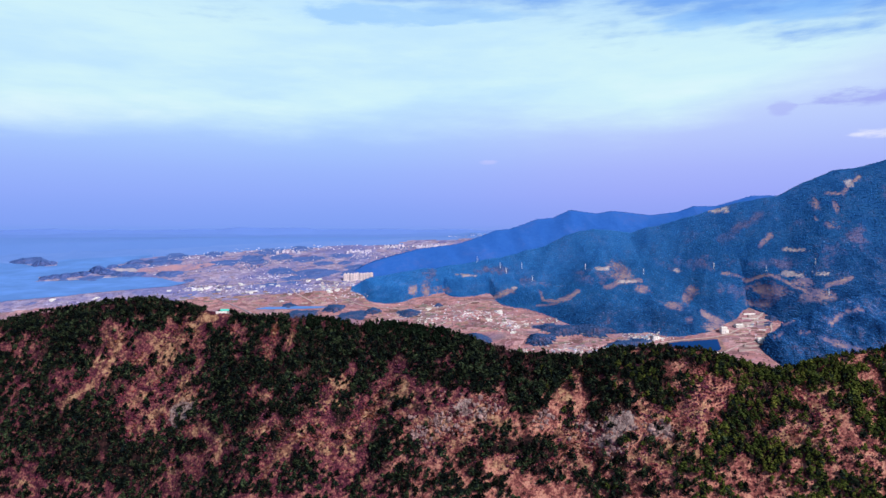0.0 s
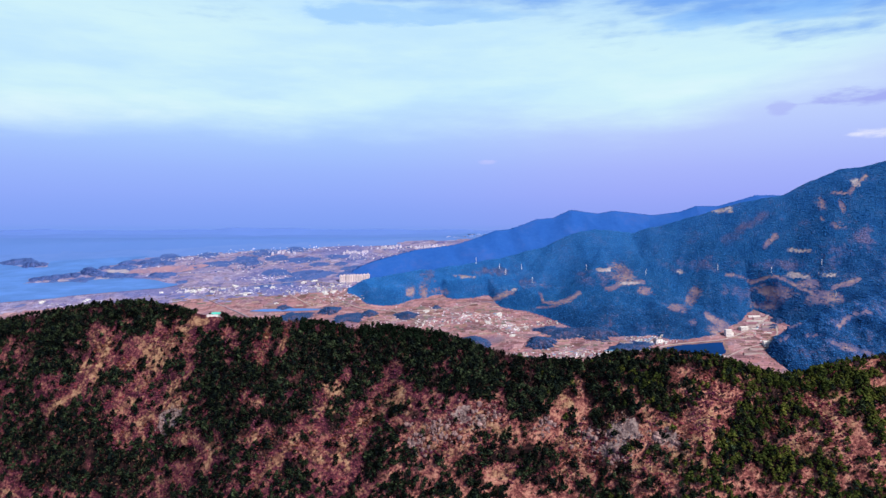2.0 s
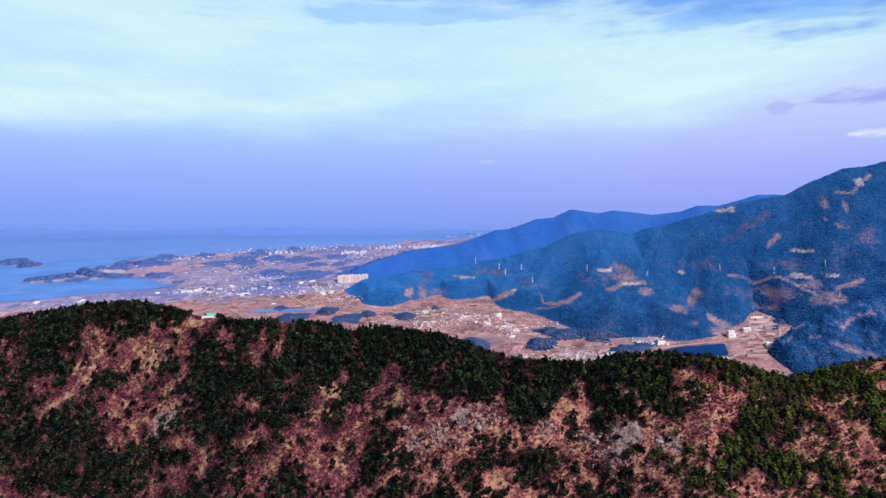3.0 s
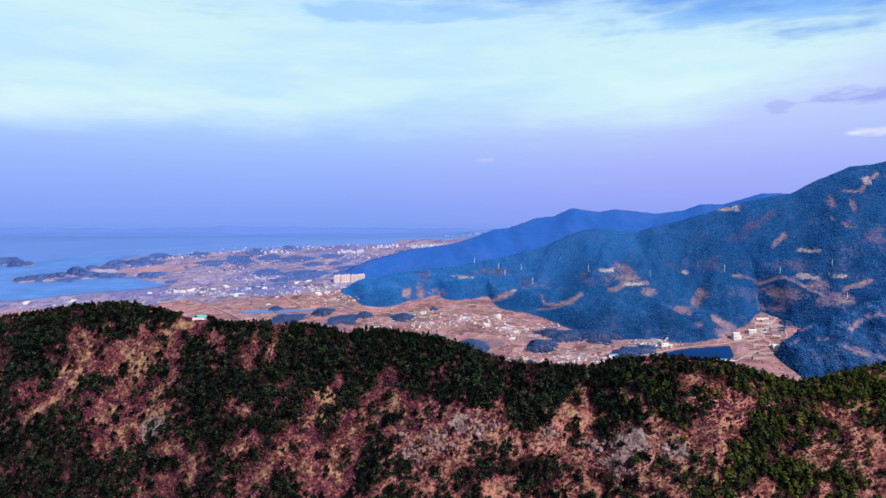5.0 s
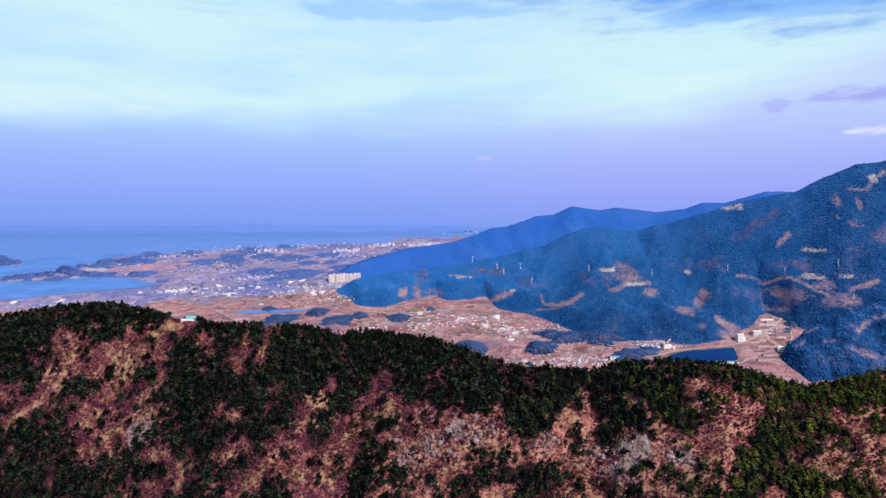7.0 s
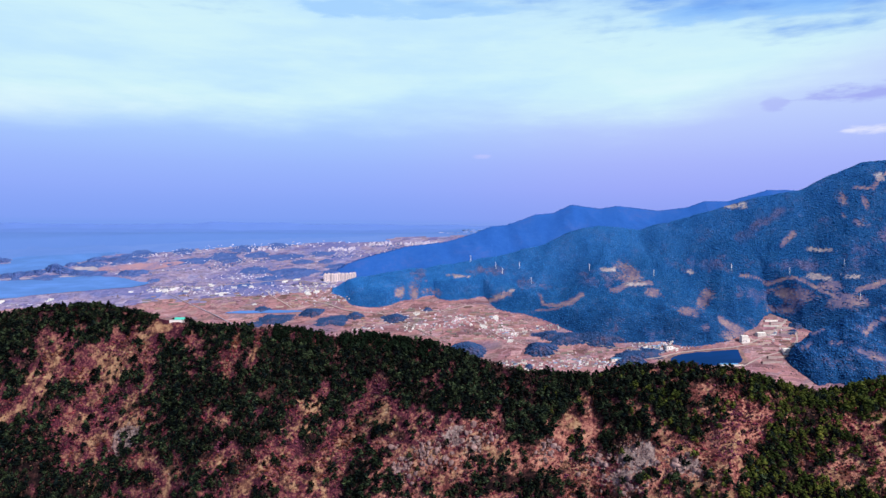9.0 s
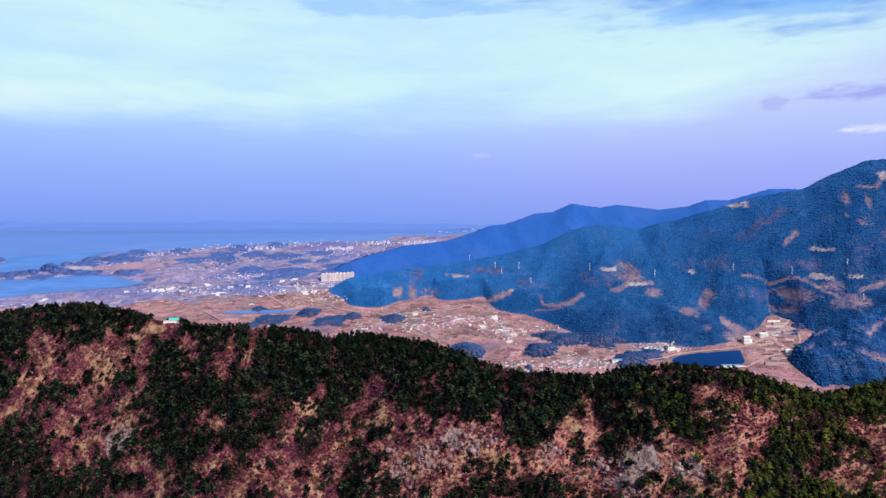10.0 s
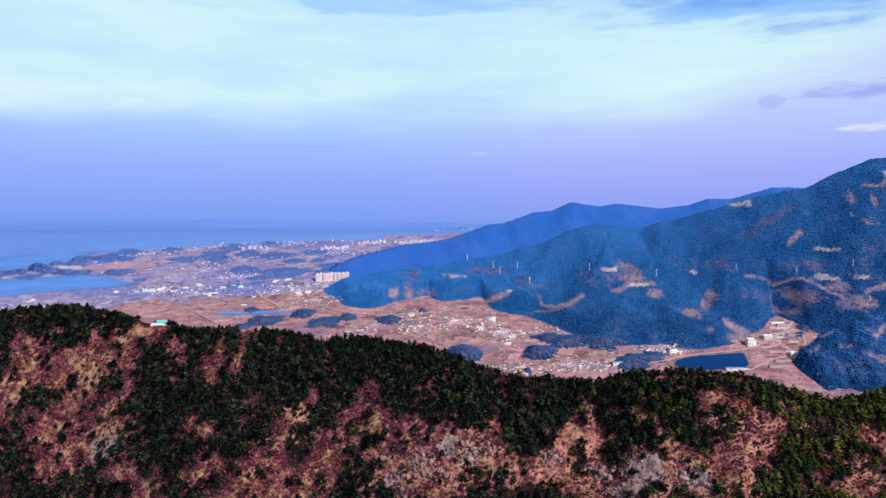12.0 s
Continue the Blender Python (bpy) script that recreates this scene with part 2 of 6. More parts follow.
TWIG = mottled("bare_red_twigs", [(0.0, (0.05117, 0.007706, 0.02357)), (0.3, (0.1142, 0.01692, 0.03924)), (0.55, (0.1816, 0.02989, 0.05005)), (0.75, (0.2276, 0.05039, 0.06066)), (1.0, (0.2562, 0.08018, 0.07352))], 55, 9, 0.95, 0.2, 0.1, 0.28, "plant", span=(0.36, 0.64))
GRASS = mottled("dry_straw_grass", [(0.0, (0.099, 0.04301, 0.03179)), (0.5, (0.1881, 0.0935, 0.06171)), (1.0, (0.2673, 0.1547, 0.0986))], 30, 3, 0.95, 0.3, 0.2, 0.15)
GREYTWIG = mottled("grey_brown_twigs", [(0.0, (0.0378, 0.01901, 0.02308)), (0.5, (0.0891, 0.04277, 0.04494)), (1.0, (0.169, 0.0924, 0.08208))], 60, 8, 0.95, 0.2, 0.1, 0.3, "plant")
RUSTTWIG = mottled("rust_red_twigs", [(0.0, (0.04832, 0.01101, 0.01028)), (0.5, (0.1071, 0.02831, 0.02056)), (1.0, (0.1596, 0.06126, 0.03424))], 45, 7, 0.95, 0.2, 0.1, 0.26, "plant")
MAUVETWIG = mottled("mauve_twigs", [(0.0, (0.04174, 0.009638, 0.02853)), (0.5, (0.11, 0.02463, 0.05675)), (1.0, (0.202, 0.05826, 0.09317))], 45, 7, 0.95, 0.2, 0.1, 0.26, "plant")
ROCK = mottled("pale_lichened_rock", [(0.0, (0.07011, 0.04154, 0.04602)), (0.4, (0.1692, 0.1068, 0.1087)), (0.75, (0.281, 0.1875, 0.1837)), (1.0, (0.421, 0.2967, 0.2807))], 9, 1.4, 0.9, 0.9, 0.6, 0.3)
# haze mixed into the slope's colours: bluer at the back, darker close by
MOUNTAIN = cover("mountain_side", [(0.0, (0.007542, 0.0528, 0.1829)), (0.5, (0.01006, 0.06663, 0.2093)), (0.8, (0.01634, 0.07794, 0.222)), (1.0, (0.05657, 0.08045, 0.2081))], [("rear_haze", [(0.0, (0.01659, 0.09479, 0.3001)), (0.6, (0.02162, 0.1093, 0.3246)), (1.0, (0.04224, 0.1124, 0.3149))], 0.5), ("near", [(0.0, (0.002765, 0.01886, 0.07821)), (0.4, (0.006285, 0.03896, 0.1337)), (0.75, (0.01509, 0.06035, 0.1741)), (1.0, (0.07542, 0.07039, 0.1539))], 0.4), ("rosy", [(0.0, (0.01509, 0.06536, 0.2019)), (0.4, (0.04274, 0.07794, 0.212)), (0.7, (0.08297, 0.08925, 0.2081)), (1.0, (0.132, 0.1131, 0.2208))], 0.35), ("bare", [(0.0, (0.05752, 0.07693, 0.1905)), (0.35, (0.1239, 0.1051, 0.1955)), (0.65, (0.1991, 0.1449, 0.1995)), (1.0, (0.3153, 0.2307, 0.2342))], 0.3), ("scar", [(0.0, (0.1549, 0.1475, 0.2188)), (0.5, (0.3042, 0.2629, 0.3024)), (1.0, (0.4756, 0.4424, 0.4632))], 0.25)], 60, 9, 0.5, 1.2, (0.34, 0.66), 0.0, 0.7)
# conifers carry the same painted haze, by distance and height
FOREST = cover("haze_blue_conifers", [(0.0, (0.01093, 0.09163, 0.3002)), (0.35, (0.0141, 0.1103, 0.3366)), (0.62, (0.01852, 0.1312, 0.3651)), (0.85, (0.02821, 0.1416, 0.3651)), (1.0, (0.08464, 0.1395, 0.3408))], [("rear_haze", [(0.0, (0.02213, 0.1495, 0.4579)), (0.6, (0.02884, 0.1722, 0.4951)), (1.0, (0.05629, 0.1769, 0.4802))], 0.5), ("near", [(0.0, (0.005163, 0.04081, 0.1643)), (0.4, (0.01174, 0.08431, 0.2805)), (0.75, (0.02818, 0.1305, 0.3653)), (1.0, (0.1407, 0.1522, 0.3229))], 0.4), ("rosy", [(0.0, (0.02117, 0.1083, 0.3243)), (0.4, (0.05995, 0.1292, 0.3408)), (0.7, (0.1163, 0.1479, 0.3345)), (1.0, (0.1852, 0.1876, 0.3549))], 0.4)], 60, 15, 0.2, 0.6, (0.34, 0.66), 0.24, 0.6)
# far forest colour holds the haze of the distance
FARFOREST = mottled("haze_blue_far_forest", [(0.0, (0.01784, 0.09029, 0.3788)), (0.6, (0.02271, 0.1045, 0.4096)), (1.0, (0.04055, 0.107, 0.3891))], 110, 14, 0.95, 0.2, 2.0, spec=0.05)
# grove colours tinted blue for haze, the far woods more strongly
KNOLLFOREST = mottled("valley_grove", [(0.0, (0.02228, 0.05885, 0.1747)), (0.55, (0.03493, 0.08263, 0.22)), (0.8, (0.09542, 0.09817, 0.209)), (1.0, (0.2063, 0.1355, 0.198))], 40, 7, 0.95, 0.3, 0.6, 0.2, "plant", spec=0.05)
HAZEWOOD = mottled("hazed_lowland_woods", [(0.0, (0.045, 0.1, 0.31)), (0.6, (0.07, 0.125, 0.35)), (1.0, (0.13, 0.16, 0.38))], 110, 18, 0.95, 0.3, 1.0, 0.10, spec=0.05)
CLEARING = mottled("bare_rosy_earth", [(0.0, (0.108, 0.08, 0.117)), (0.35, (0.184, 0.115, 0.131)), (0.65, (0.259, 0.155, 0.149)), (1.0, (0.367, 0.225, 0.189))], 30, 6, 0.95, 0.7, 1.2)
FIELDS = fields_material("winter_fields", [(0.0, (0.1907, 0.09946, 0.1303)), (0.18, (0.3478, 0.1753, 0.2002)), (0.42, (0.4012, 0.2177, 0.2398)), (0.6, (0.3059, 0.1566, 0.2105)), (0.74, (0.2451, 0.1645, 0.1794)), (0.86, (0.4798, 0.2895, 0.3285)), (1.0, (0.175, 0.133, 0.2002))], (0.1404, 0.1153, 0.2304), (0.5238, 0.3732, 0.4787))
# far fields and land: the winter field colours shifted to mauve and blue haze
FARFIELDS = fields_material("far_haze_fields", [(0.0, (0.1448, 0.1386, 0.3456)), (0.25, (0.2611, 0.2244, 0.392)), (0.5, (0.326, 0.2596, 0.392)), (0.7, (0.2177, 0.2068, 0.4147)), (0.85, (0.3773, 0.3278, 0.4838)), (1.0, (0.13, 0.1639, 0.4147))], (0.1083, 0.1463, 0.4374), (0.3625, 0.3806, 0.634))
HAZELAND = mottled("haze_blue_land", [(0.0, (0.08673, 0.1866, 0.5084)), (0.5, (0.1023, 0.2048, 0.542)), (1.0, (0.1214, 0.2219, 0.5564))], 160, 30, 0.95, 0.1, 1.0, stretch=(0.35, 1.6, 1))
# horizon hills: haze put into the colour, paler with each row
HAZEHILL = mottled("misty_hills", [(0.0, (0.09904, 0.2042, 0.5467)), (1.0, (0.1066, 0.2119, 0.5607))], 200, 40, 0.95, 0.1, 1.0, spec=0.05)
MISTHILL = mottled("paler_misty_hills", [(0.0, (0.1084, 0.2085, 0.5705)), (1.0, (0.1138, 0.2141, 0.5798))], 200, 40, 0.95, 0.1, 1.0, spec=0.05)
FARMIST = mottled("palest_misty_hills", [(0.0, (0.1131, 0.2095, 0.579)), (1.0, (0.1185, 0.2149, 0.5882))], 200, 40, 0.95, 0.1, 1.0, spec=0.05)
LAKE = water_material("lake_water", (0.085, 0.2, 0.53), 0.25)
POND = water_material("reservoir_water", (0.004, 0.032, 0.14), 0.2)
WALLW = mottled("white_render", [(0, (0.52, 0.48, 0.49)), (1, (0.80, 0.75, 0.74))], 9, 1.2, 0.8, 0.2, 0.05, 0.35, "object")
# town walls with the lavender of distant haze in their colour
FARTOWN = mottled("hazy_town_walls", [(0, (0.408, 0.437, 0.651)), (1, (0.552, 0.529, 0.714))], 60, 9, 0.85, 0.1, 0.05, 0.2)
TOWN = mottled("mixed_town_walls", [(0, (0.3318, 0.3123, 0.4304)), (1, (0.7613, 0.7222, 0.8198))], 60, 9, 0.85, 0.1, 0.05, 0.5)
WALLG = mottled("grey_concrete", [(0, (0.36, 0.33, 0.34)), (1, (0.52, 0.48, 0.47))], 9, 1.2, 0.85, 0.3, 0.05, 0.15, "object")
APTWALL = mottled("rose_white_render", [(0, (0.74, 0.5952, 0.6042)), (1, (0.86, 0.7296, 0.742))], 12, 2, 0.8, 0.2, 0.05, 0.08, "object")
# far blocks' wall: the near render recoloured with haze lavender
FARWALL = mottled("hazed_far_render", [(0, (0.56, 0.52, 0.66)), (1, (0.72, 0.66, 0.78))], 12, 2, 0.8, 0.2, 0.05, 0.12, "object")
GLASSY = mottled("window_bands", [(0, (0.26, 0.24, 0.30)), (1, (0.42, 0.37, 0.42))], 6, 1.5, 0.35, 0.1, 0.02)
ROOFG = mottled("grey_roofing", [(0, (0.16, 0.15, 0.18)), (1, (0.34, 0.32, 0.34))], 6, 1, 0.8, 0.3, 0.05, 0.3, "object")
ROOFR = mottled("orange_tile_roof", [(0, (0.30, 0.11, 0.07)), (1, (0.44, 0.20, 0.12))], 6, 1, 0.8, 0.4, 0.05, 0.2, "object")
ROOFB = mottled("blue_sheet_roof", [(0, (0.06, 0.20, 0.45)), (1, (0.12, 0.34, 0.62))], 6, 1, 0.5, 0.2, 0.03, 0.2, "object")
ROOFW = mottled("white_sheet_roof", [(0, (0.70, 0.69, 0.70)), (1, (0.86, 0.85, 0.85))], 6, 1, 0.55, 0.2, 0.03, 0.12, "object")
HEDGE = mottled("winter_hedge", [(0.0, (0.05, 0.06, 0.11)), (0.5, (0.11, 0.08, 0.10)), (1.0, (0.20, 0.13, 0.12))], 50, 8, 0.95, 0.3, 0.3, 0.4, "plant")
TEAL = mottled("turquoise_sheet_roof", [(0, (0.05, 0.50, 0.42)), (1, (0.12, 0.66, 0.56))], 5, 0.8, 0.5, 0.2, 0.02)
STEEL = mottled("galvanised_steel", [(0, (0.624, 0.65, 0.676)), (1, (0.858, 0.884, 0.91))], 5, 1, 0.5, 0.1, 0.01)
ASPHALT = mottled("worn_asphalt", [(0, (0.2731, 0.2503, 0.3396)), (1, (0.4368, 0.3754, 0.4647))], 20, 2, 0.9, 0.3, 0.02)
CONCRETE = mottled("pale_concrete_lane", [(0, (0.36, 0.28, 0.29)), (1, (0.48, 0.39, 0.40))], 20, 3, 0.9, 0.3, 0.02)
# distant shore sand, haze blue put into its colour
BEACH = mottled("hazed_lake_beach", [(0, (0.27, 0.26, 0.38)), (1, (0.42, 0.38, 0.44))], 30, 5, 0.95, 0.3, 0.2)
SAND = mottled("pale_sand", [(0, (0.403, 0.302, 0.269)), (1, (0.627, 0.504, 0.426))], 30, 5, 0.95, 0.3, 0.2)
# red marsh muted towards mauve by painted haze
REDLAND = mottled("haze_muted_marsh", [(0, (0.19, 0.16, 0.31)), (0.4, (0.28, 0.19, 0.29)), (1, (0.38, 0.23, 0.29))], 60, 9, 0.95, 0.5, 0.6, span=(0.36, 0.62))


def plot_material(name):
    """Tilled plots: one tone each, with furrows and worn patches."""
    m, nt, b = shader(name, 0.95, 0.08)
    tone = ramp(nt, [(0.0, (0.17, 0.10, 0.10)), (0.2, (0.31, 0.19, 0.17)), (0.4, (0.24, 0.155, 0.165)), (0.55, (0.40, 0.27, 0.24)), (0.7, (0.20, 0.18, 0.17)), (0.85, (0.47, 0.36, 0.34)), (1.0, (0.27, 0.16, 0.17))], "CONSTANT")
    link(nt, nt.nodes.new("ShaderNodeObjectInfo").outputs["Random"], tone.inputs[0])
    n = noise_tex(nt, coords(nt), 1 / 3.0, 5, 0.7, (0.5, 2.5, 1)).outputs["Fac"]
    col = mix_node(nt, smooth_step(nt, n, 0.35, 0.7), mix_node(nt, 1.0, tone.outputs[0], (0.7, 0.7, 0.74), "MULTIPLY"), tone.outputs[0])
    link(nt, col, b.inputs["Base Color"])
    relief(nt, b, n, 0.6, 0.6)
    return m


PLOT = plot_material("tilled_plot")


# ---- the lie of the land ----
_lattice = np.random.RandomState(7).rand(256, 256)


def value_noise(x, y):
    xi, yi = np.floor(x).astype(int), np.floor(y).astype(int)
    fx, fy = x - xi, y - yi
    fx, fy = fx * fx * (3 - 2 * fx), fy * fy * (3 - 2 * fy)
    a, b = _lattice[xi % 256, yi % 256], _lattice[(xi + 1) % 256, yi % 256]
    c, d = _lattice[xi % 256, (yi + 1) % 256], _lattice[(xi + 1) % 256, (yi + 1) % 256]
    return (a * (1 - fx) + b * fx) * (1 - fy) + (c * (1 - fx) + d * fx) * fy


def fbm(x, y, octaves=5, gain=0.5):
    """Fractal noise about 0, from -1 to 1."""
    x, y = np.asarray(x, float), np.asarray(y, float)
    total, amp, norm = 0.0, 1.0, 0.0
    for k in range(octaves):
        total = total + amp * (value_noise(x * 2**k + 37.1 * k, y * 2**k + 11.7 * k) * 2 - 1)
        norm, amp = norm + amp, amp * gain
    return total / norm


def ridged(x, y, octaves=4, soft=0.0):
    return 1 - np.sqrt(fbm(x, y, octaves) ** 2 + soft) * 2.2


def sstep(v, lo, hi):
    t = np.clip((v - lo) / (hi - lo), 0, 1)
    return t * t * (3 - 2 * t)


def ground_z(x, y):
    """Valley floor below the camera, then the plain climbing to eye level at the horizon."""
    x, y = np.asarray(x, float), np.asarray(y, float)
    z = -698.4 + 0.4622 * y + 0.0401 * np.clip(x, -2300, 1500)
    z = -260 + np.logaddexp(0, (z + 260) / 25.0) * 25.0
    return 446 - np.logaddexp(0, (446 - z) / 4.0) * 4.0


# the near ridge: crest from the left to the right
RIDGE_X = [-1700, -1190, -1072, -989, -907, -812, -720, -659, -587, -528, -456, -357, -297, -215, -156, -74, -6, 82, 168, 272, 332, 411, 468, 523, 570, 637, 675, 712, 776, 853, 1300]
RIDGE_Z = [115, 216, 243, 261, 275, 290, 296, 289, 276, 268, 259, 262, 258, 248, 251, 245, 235, 209, 194, 189, 208, 217, 218, 210, 194, 179, 183, 196, 212, 223, 250]
RIDGE_LINE = ([-1700, -1100, -714, -530, -415, -161, 0, 83, 230, 459, 550, 800, 1300], [1600, 1530, 1480, 1445, 1412, 1390, 1348, 1322, 1295, 1240, 1215, 1190, 1150])


def ridge_y(x):
    return np.interp(x, *RIDGE_LINE)


def ridge_z(x, d):
    """Height of the near ridge d metres in front of its crest (behind it where d < 0)."""
    x, d = np.asarray(x, float), np.asarray(d, float)
    top = np.interp(x, RIDGE_X, RIDGE_Z)
    f = np.clip(d, 0, None)
    steep = 1.0 + 0.28 * sstep(-x, 420, 620)
    drop = steep * (1.08 * f + 0.0026 * f * np.minimum(f, 260))
    drop = 620 - np.logaddexp(0, (620 - drop) / 60.0) * 60.0
    back = np.clip(-d, 0, None)
    z = top - drop - 0.62 * back
    grow = sstep(f, 0, 90) * sstep(620 - drop, 60, 260)
    spurs = ridged((x + 0.35 * f) / 150.0, f / 420.0 + 3, 4) - 0.45
    # the main gullies and spurs that run down the face
    cut = 0.0
    for centre, lean, wide, high in ((-590, 0.25, 85, -34), (-350, 0.1, 80, 24), (-860, 0.1, 90, 16), (-130, 0.35, 70, -22), (30, 0.3, 80, 16), (250, 0.1, 50, -12), (410, -0.1, 70, 12), (520, -0.1, 50, -18), (650, -0.2, 70, 20)):
        cut = cut + high * np.exp(-(((x - centre + lean * f) / wide) ** 2))
    z = z + grow * (20 * spurs + cut) + sstep(f, 0, 25) * 6 * fbm(x / 34.0, d / 34.0, 4)
    return z + 2.2 * fbm(x / 22.0, d / 22.0 + 9, 3)


# the wooded mountain across the valley
MT_CREST_X = [-420, -396, -311, -243, -88, 60, 212, 322, 396, 450, 502, 556, 616, 660, 707, 800, 900, 950, 1062, 1142, 1239, 1331, 1400, 1532, 2400]
MT_CREST_Z = [244, 258, 290, 308, 330, 349, 376, 405, 438, 460, 467, 462, 454, 467, 478, 508, 534, 550, 572, 610, 653, 667, 688, 718, 780]
MT_CREST_Y = ([-420, -396, -311, -243, -88, 60, 212, 396, 502, 616, 707, 800, 900, 1062, 1239, 1532, 2400], [2110, 2120, 2140, 2165, 2195, 2215, 2225, 2225, 2215, 2190, 2165, 2140, 2118, 2090, 2070, 2030, 1950])
MT_FOOT_X = [-420, -336, -311, -290, -275, -262, -250, -210, -159, -135, -117, -77, -48, -17, 0, 21, 51, 93, 131, 150, 165, 188, 212, 236, 266, 284, 303, 320, 337, 368, 386, 416, 476, 522, 590, 612, 650, 706, 735, 761, 811, 850, 882, 905, 936, 972, 1030, 1080, 1250, 2400]
MT_FOOT_Y = [2100, 2112, 2106, 2094, 2080, 2058, 2040, 2021, 2017, 2030, 2050, 2063, 2079, 2077, 2054, 2046, 2047, 2053, 2058, 2012, 1992, 1974, 1966, 1964, 1948, 1936, 1920, 1904, 1886, 1856, 1834, 1823, 1815, 1819, 1814, 1790, 1784, 1787, 1800, 1818, 1848, 1876, 1914, 1930, 1898, 1845, 1800, 1780, 1760, 1650]
# rounded wooded hills on its lower side: x, y, half width, half depth, height
MT_HILLS = [(967, 1905, 62, 45, 20), (653, 1858, 95, 45, 17), (476, 1880, 75, 45, 15), (79, 2105, 60, 40, 8), (-190, 2085, 60, 45, 8), (235, 2030, 50, 40, 9), (800, 1915, 60, 50, 15), (1104, 1930, 70, 50, 18), (585, 2010, 90, 60, 16), (380, 1985, 60, 50, 9), (840, 2030, 110, 60, 18), (1010, 2000, 70, 60, -14), (720, 1960, 50, 70, -12), (310, 2090, 70, 50, -5)]


def foot_y(x):
    """The ragged forest edge at the foot of the mountain."""
    return np.interp(x, MT_FOOT_X, MT_FOOT_Y) + 9 * fbm(np.asarray(x, float) / 30.0, np.zeros_like(np.asarray(x, float)) + 4.5, 4)


_mx = np.arange(-700, 2701, 10.0)
_k = np.exp(-0.5 * (np.arange(-150, 151, 10.0) / 65) ** 2)
_near = np.interp(_mx, MT_FOOT_X, MT_FOOT_Y)
_near = np.min([np.roll(_near, j) for j in range(-3, 4)], axis=0)
_even = np.convolve(np.pad(_near, 15, mode="edge"), _k / _k.sum(), "valid") - 8


def mountain_z(x, y):
    x, y = np.asarray(x, float), np.asarray(y, float)
    yf, yc = np.interp(x, _mx, _even), np.interp(x, *MT_CREST_Y)
    zf, zc = ground_z(x, yf) - 3, np.interp(x, MT_CREST_X, MT_CREST_Z) + 5
    t = (y - yf) / (yc - yf)
    u = np.clip(t, 0, 1)
    hump = sstep(u, 0, 0.16) * (1 - u)
    z = zf + (zc - zf) * (0.86 * u + 0.14 * u * u) + 20 * hump
    body = 4 * u * (1 - u)
    # side ridges that run down towards the left, with gullies between them
    across, along = x - 0.75 * y, 0.75 * x + y
    spurs = ridged(across / 190.0 + 4.3, along / 620.0, 3, 0.012) - 0.36
    rills = ridged(across / 62.0 + 1.7, along / 260.0 + 5, 3, 0.012) - 0.36
    z = z + body * ((19 * sstep(x, 150, 600) + 5) * spurs + 2.2 * rills) + sstep(u, 0, 0.1) * 5 * fbm(x / 45.0, y / 45.0, 4)
    for hx0, hy0, wx, wy, high in MT_HILLS:
        z = z + high * np.exp(-(((x - hx0) / wx) ** 2) - ((y - hy0) / wy) ** 2) * sstep(u, 0, 0.12)
    z = z - np.clip(t - 1, 0, None) * (yc - yf) * 0.9 - np.clip(-t, 0, None) * (yc - yf) * 1.3
    # the valley floor reaches into the slope between the wooded feet
    floor = ground_z(x, y) - 3
    rise = y - foot_y(x)
    return np.where(rise > 0, floor + (z - floor) * sstep(rise, -14, 75), np.minimum(z, floor) + np.minimum(rise, 0) * 0.3)


FAR_X = [-330, -299, -255, -200, -114, 25, 104, 178, 232, 336, 400, 465, 568, 630, 775, 878, 940, 1023, 1167, 1229, 1374, 1618, 2600]
FAR_Z = [325, 346, 361, 377, 399, 416, 439, 467, 472, 509, 515, 545, 531, 541, 524, 536, 558, 558, 599, 599, 595, 584, 560]
FAR_Y = ([-330, -299, -255, -200, -114, 25, 104, 178, 232, 336, 465, 2600], [2235, 2250, 2270, 2290, 2320, 2350, 2380, 2420, 2440, 2465, 2490, 2500])


def range_z(x, y):
    """The long range behind the mountain, coloured haze blue."""
    x, y = np.asarray(x, float), np.asarray(y, float)
    zc = np.interp(x, FAR_X, FAR_Z) + 4
    yc = np.interp(x, *FAR_Y)
    yf = yc - np.interp(x, [-330, -300, -100, 100, 400, 2600], [35, 60, 110, 170, 220, 260])
    t = (y - yf) / (yc - yf)
    u = np.clip(t, 0, 1)
    zf = np.minimum(ground_z(x, yf), zc - 8)
    z = zf + (zc - zf) * u
    z = z + 4 * u * (1 - u) * 12 * (ridged(x / 170.0 + 8, (y + 0.5 * x) / 260.0, 4) - 0.4) + u * (1 - u) * 12 * fbm(x / 40.0, y / 40.0)
    return z - np.clip(t - 1, 0, None) * 130 - np.clip(-t, 0, None) * 190


SPUR_LINE = ([800, 877, 896, 951, 1050, 1169, 1266, 1600, 2400], [1726, 1730, 1740, 1750, 1770, 1800, 1830, 1900, 2000])
SPUR_TOP = ([800, 862, 877, 896, 951, 1050, 1169, 1266, 1600, 2400], [70, 112, 138, 170, 202, 240, 268, 290, 360, 480])
SPUR_FOOT = ([800, 852, 887, 1043, 1300, 2400], [1718, 1690, 1650, 1598, 1550, 1400])


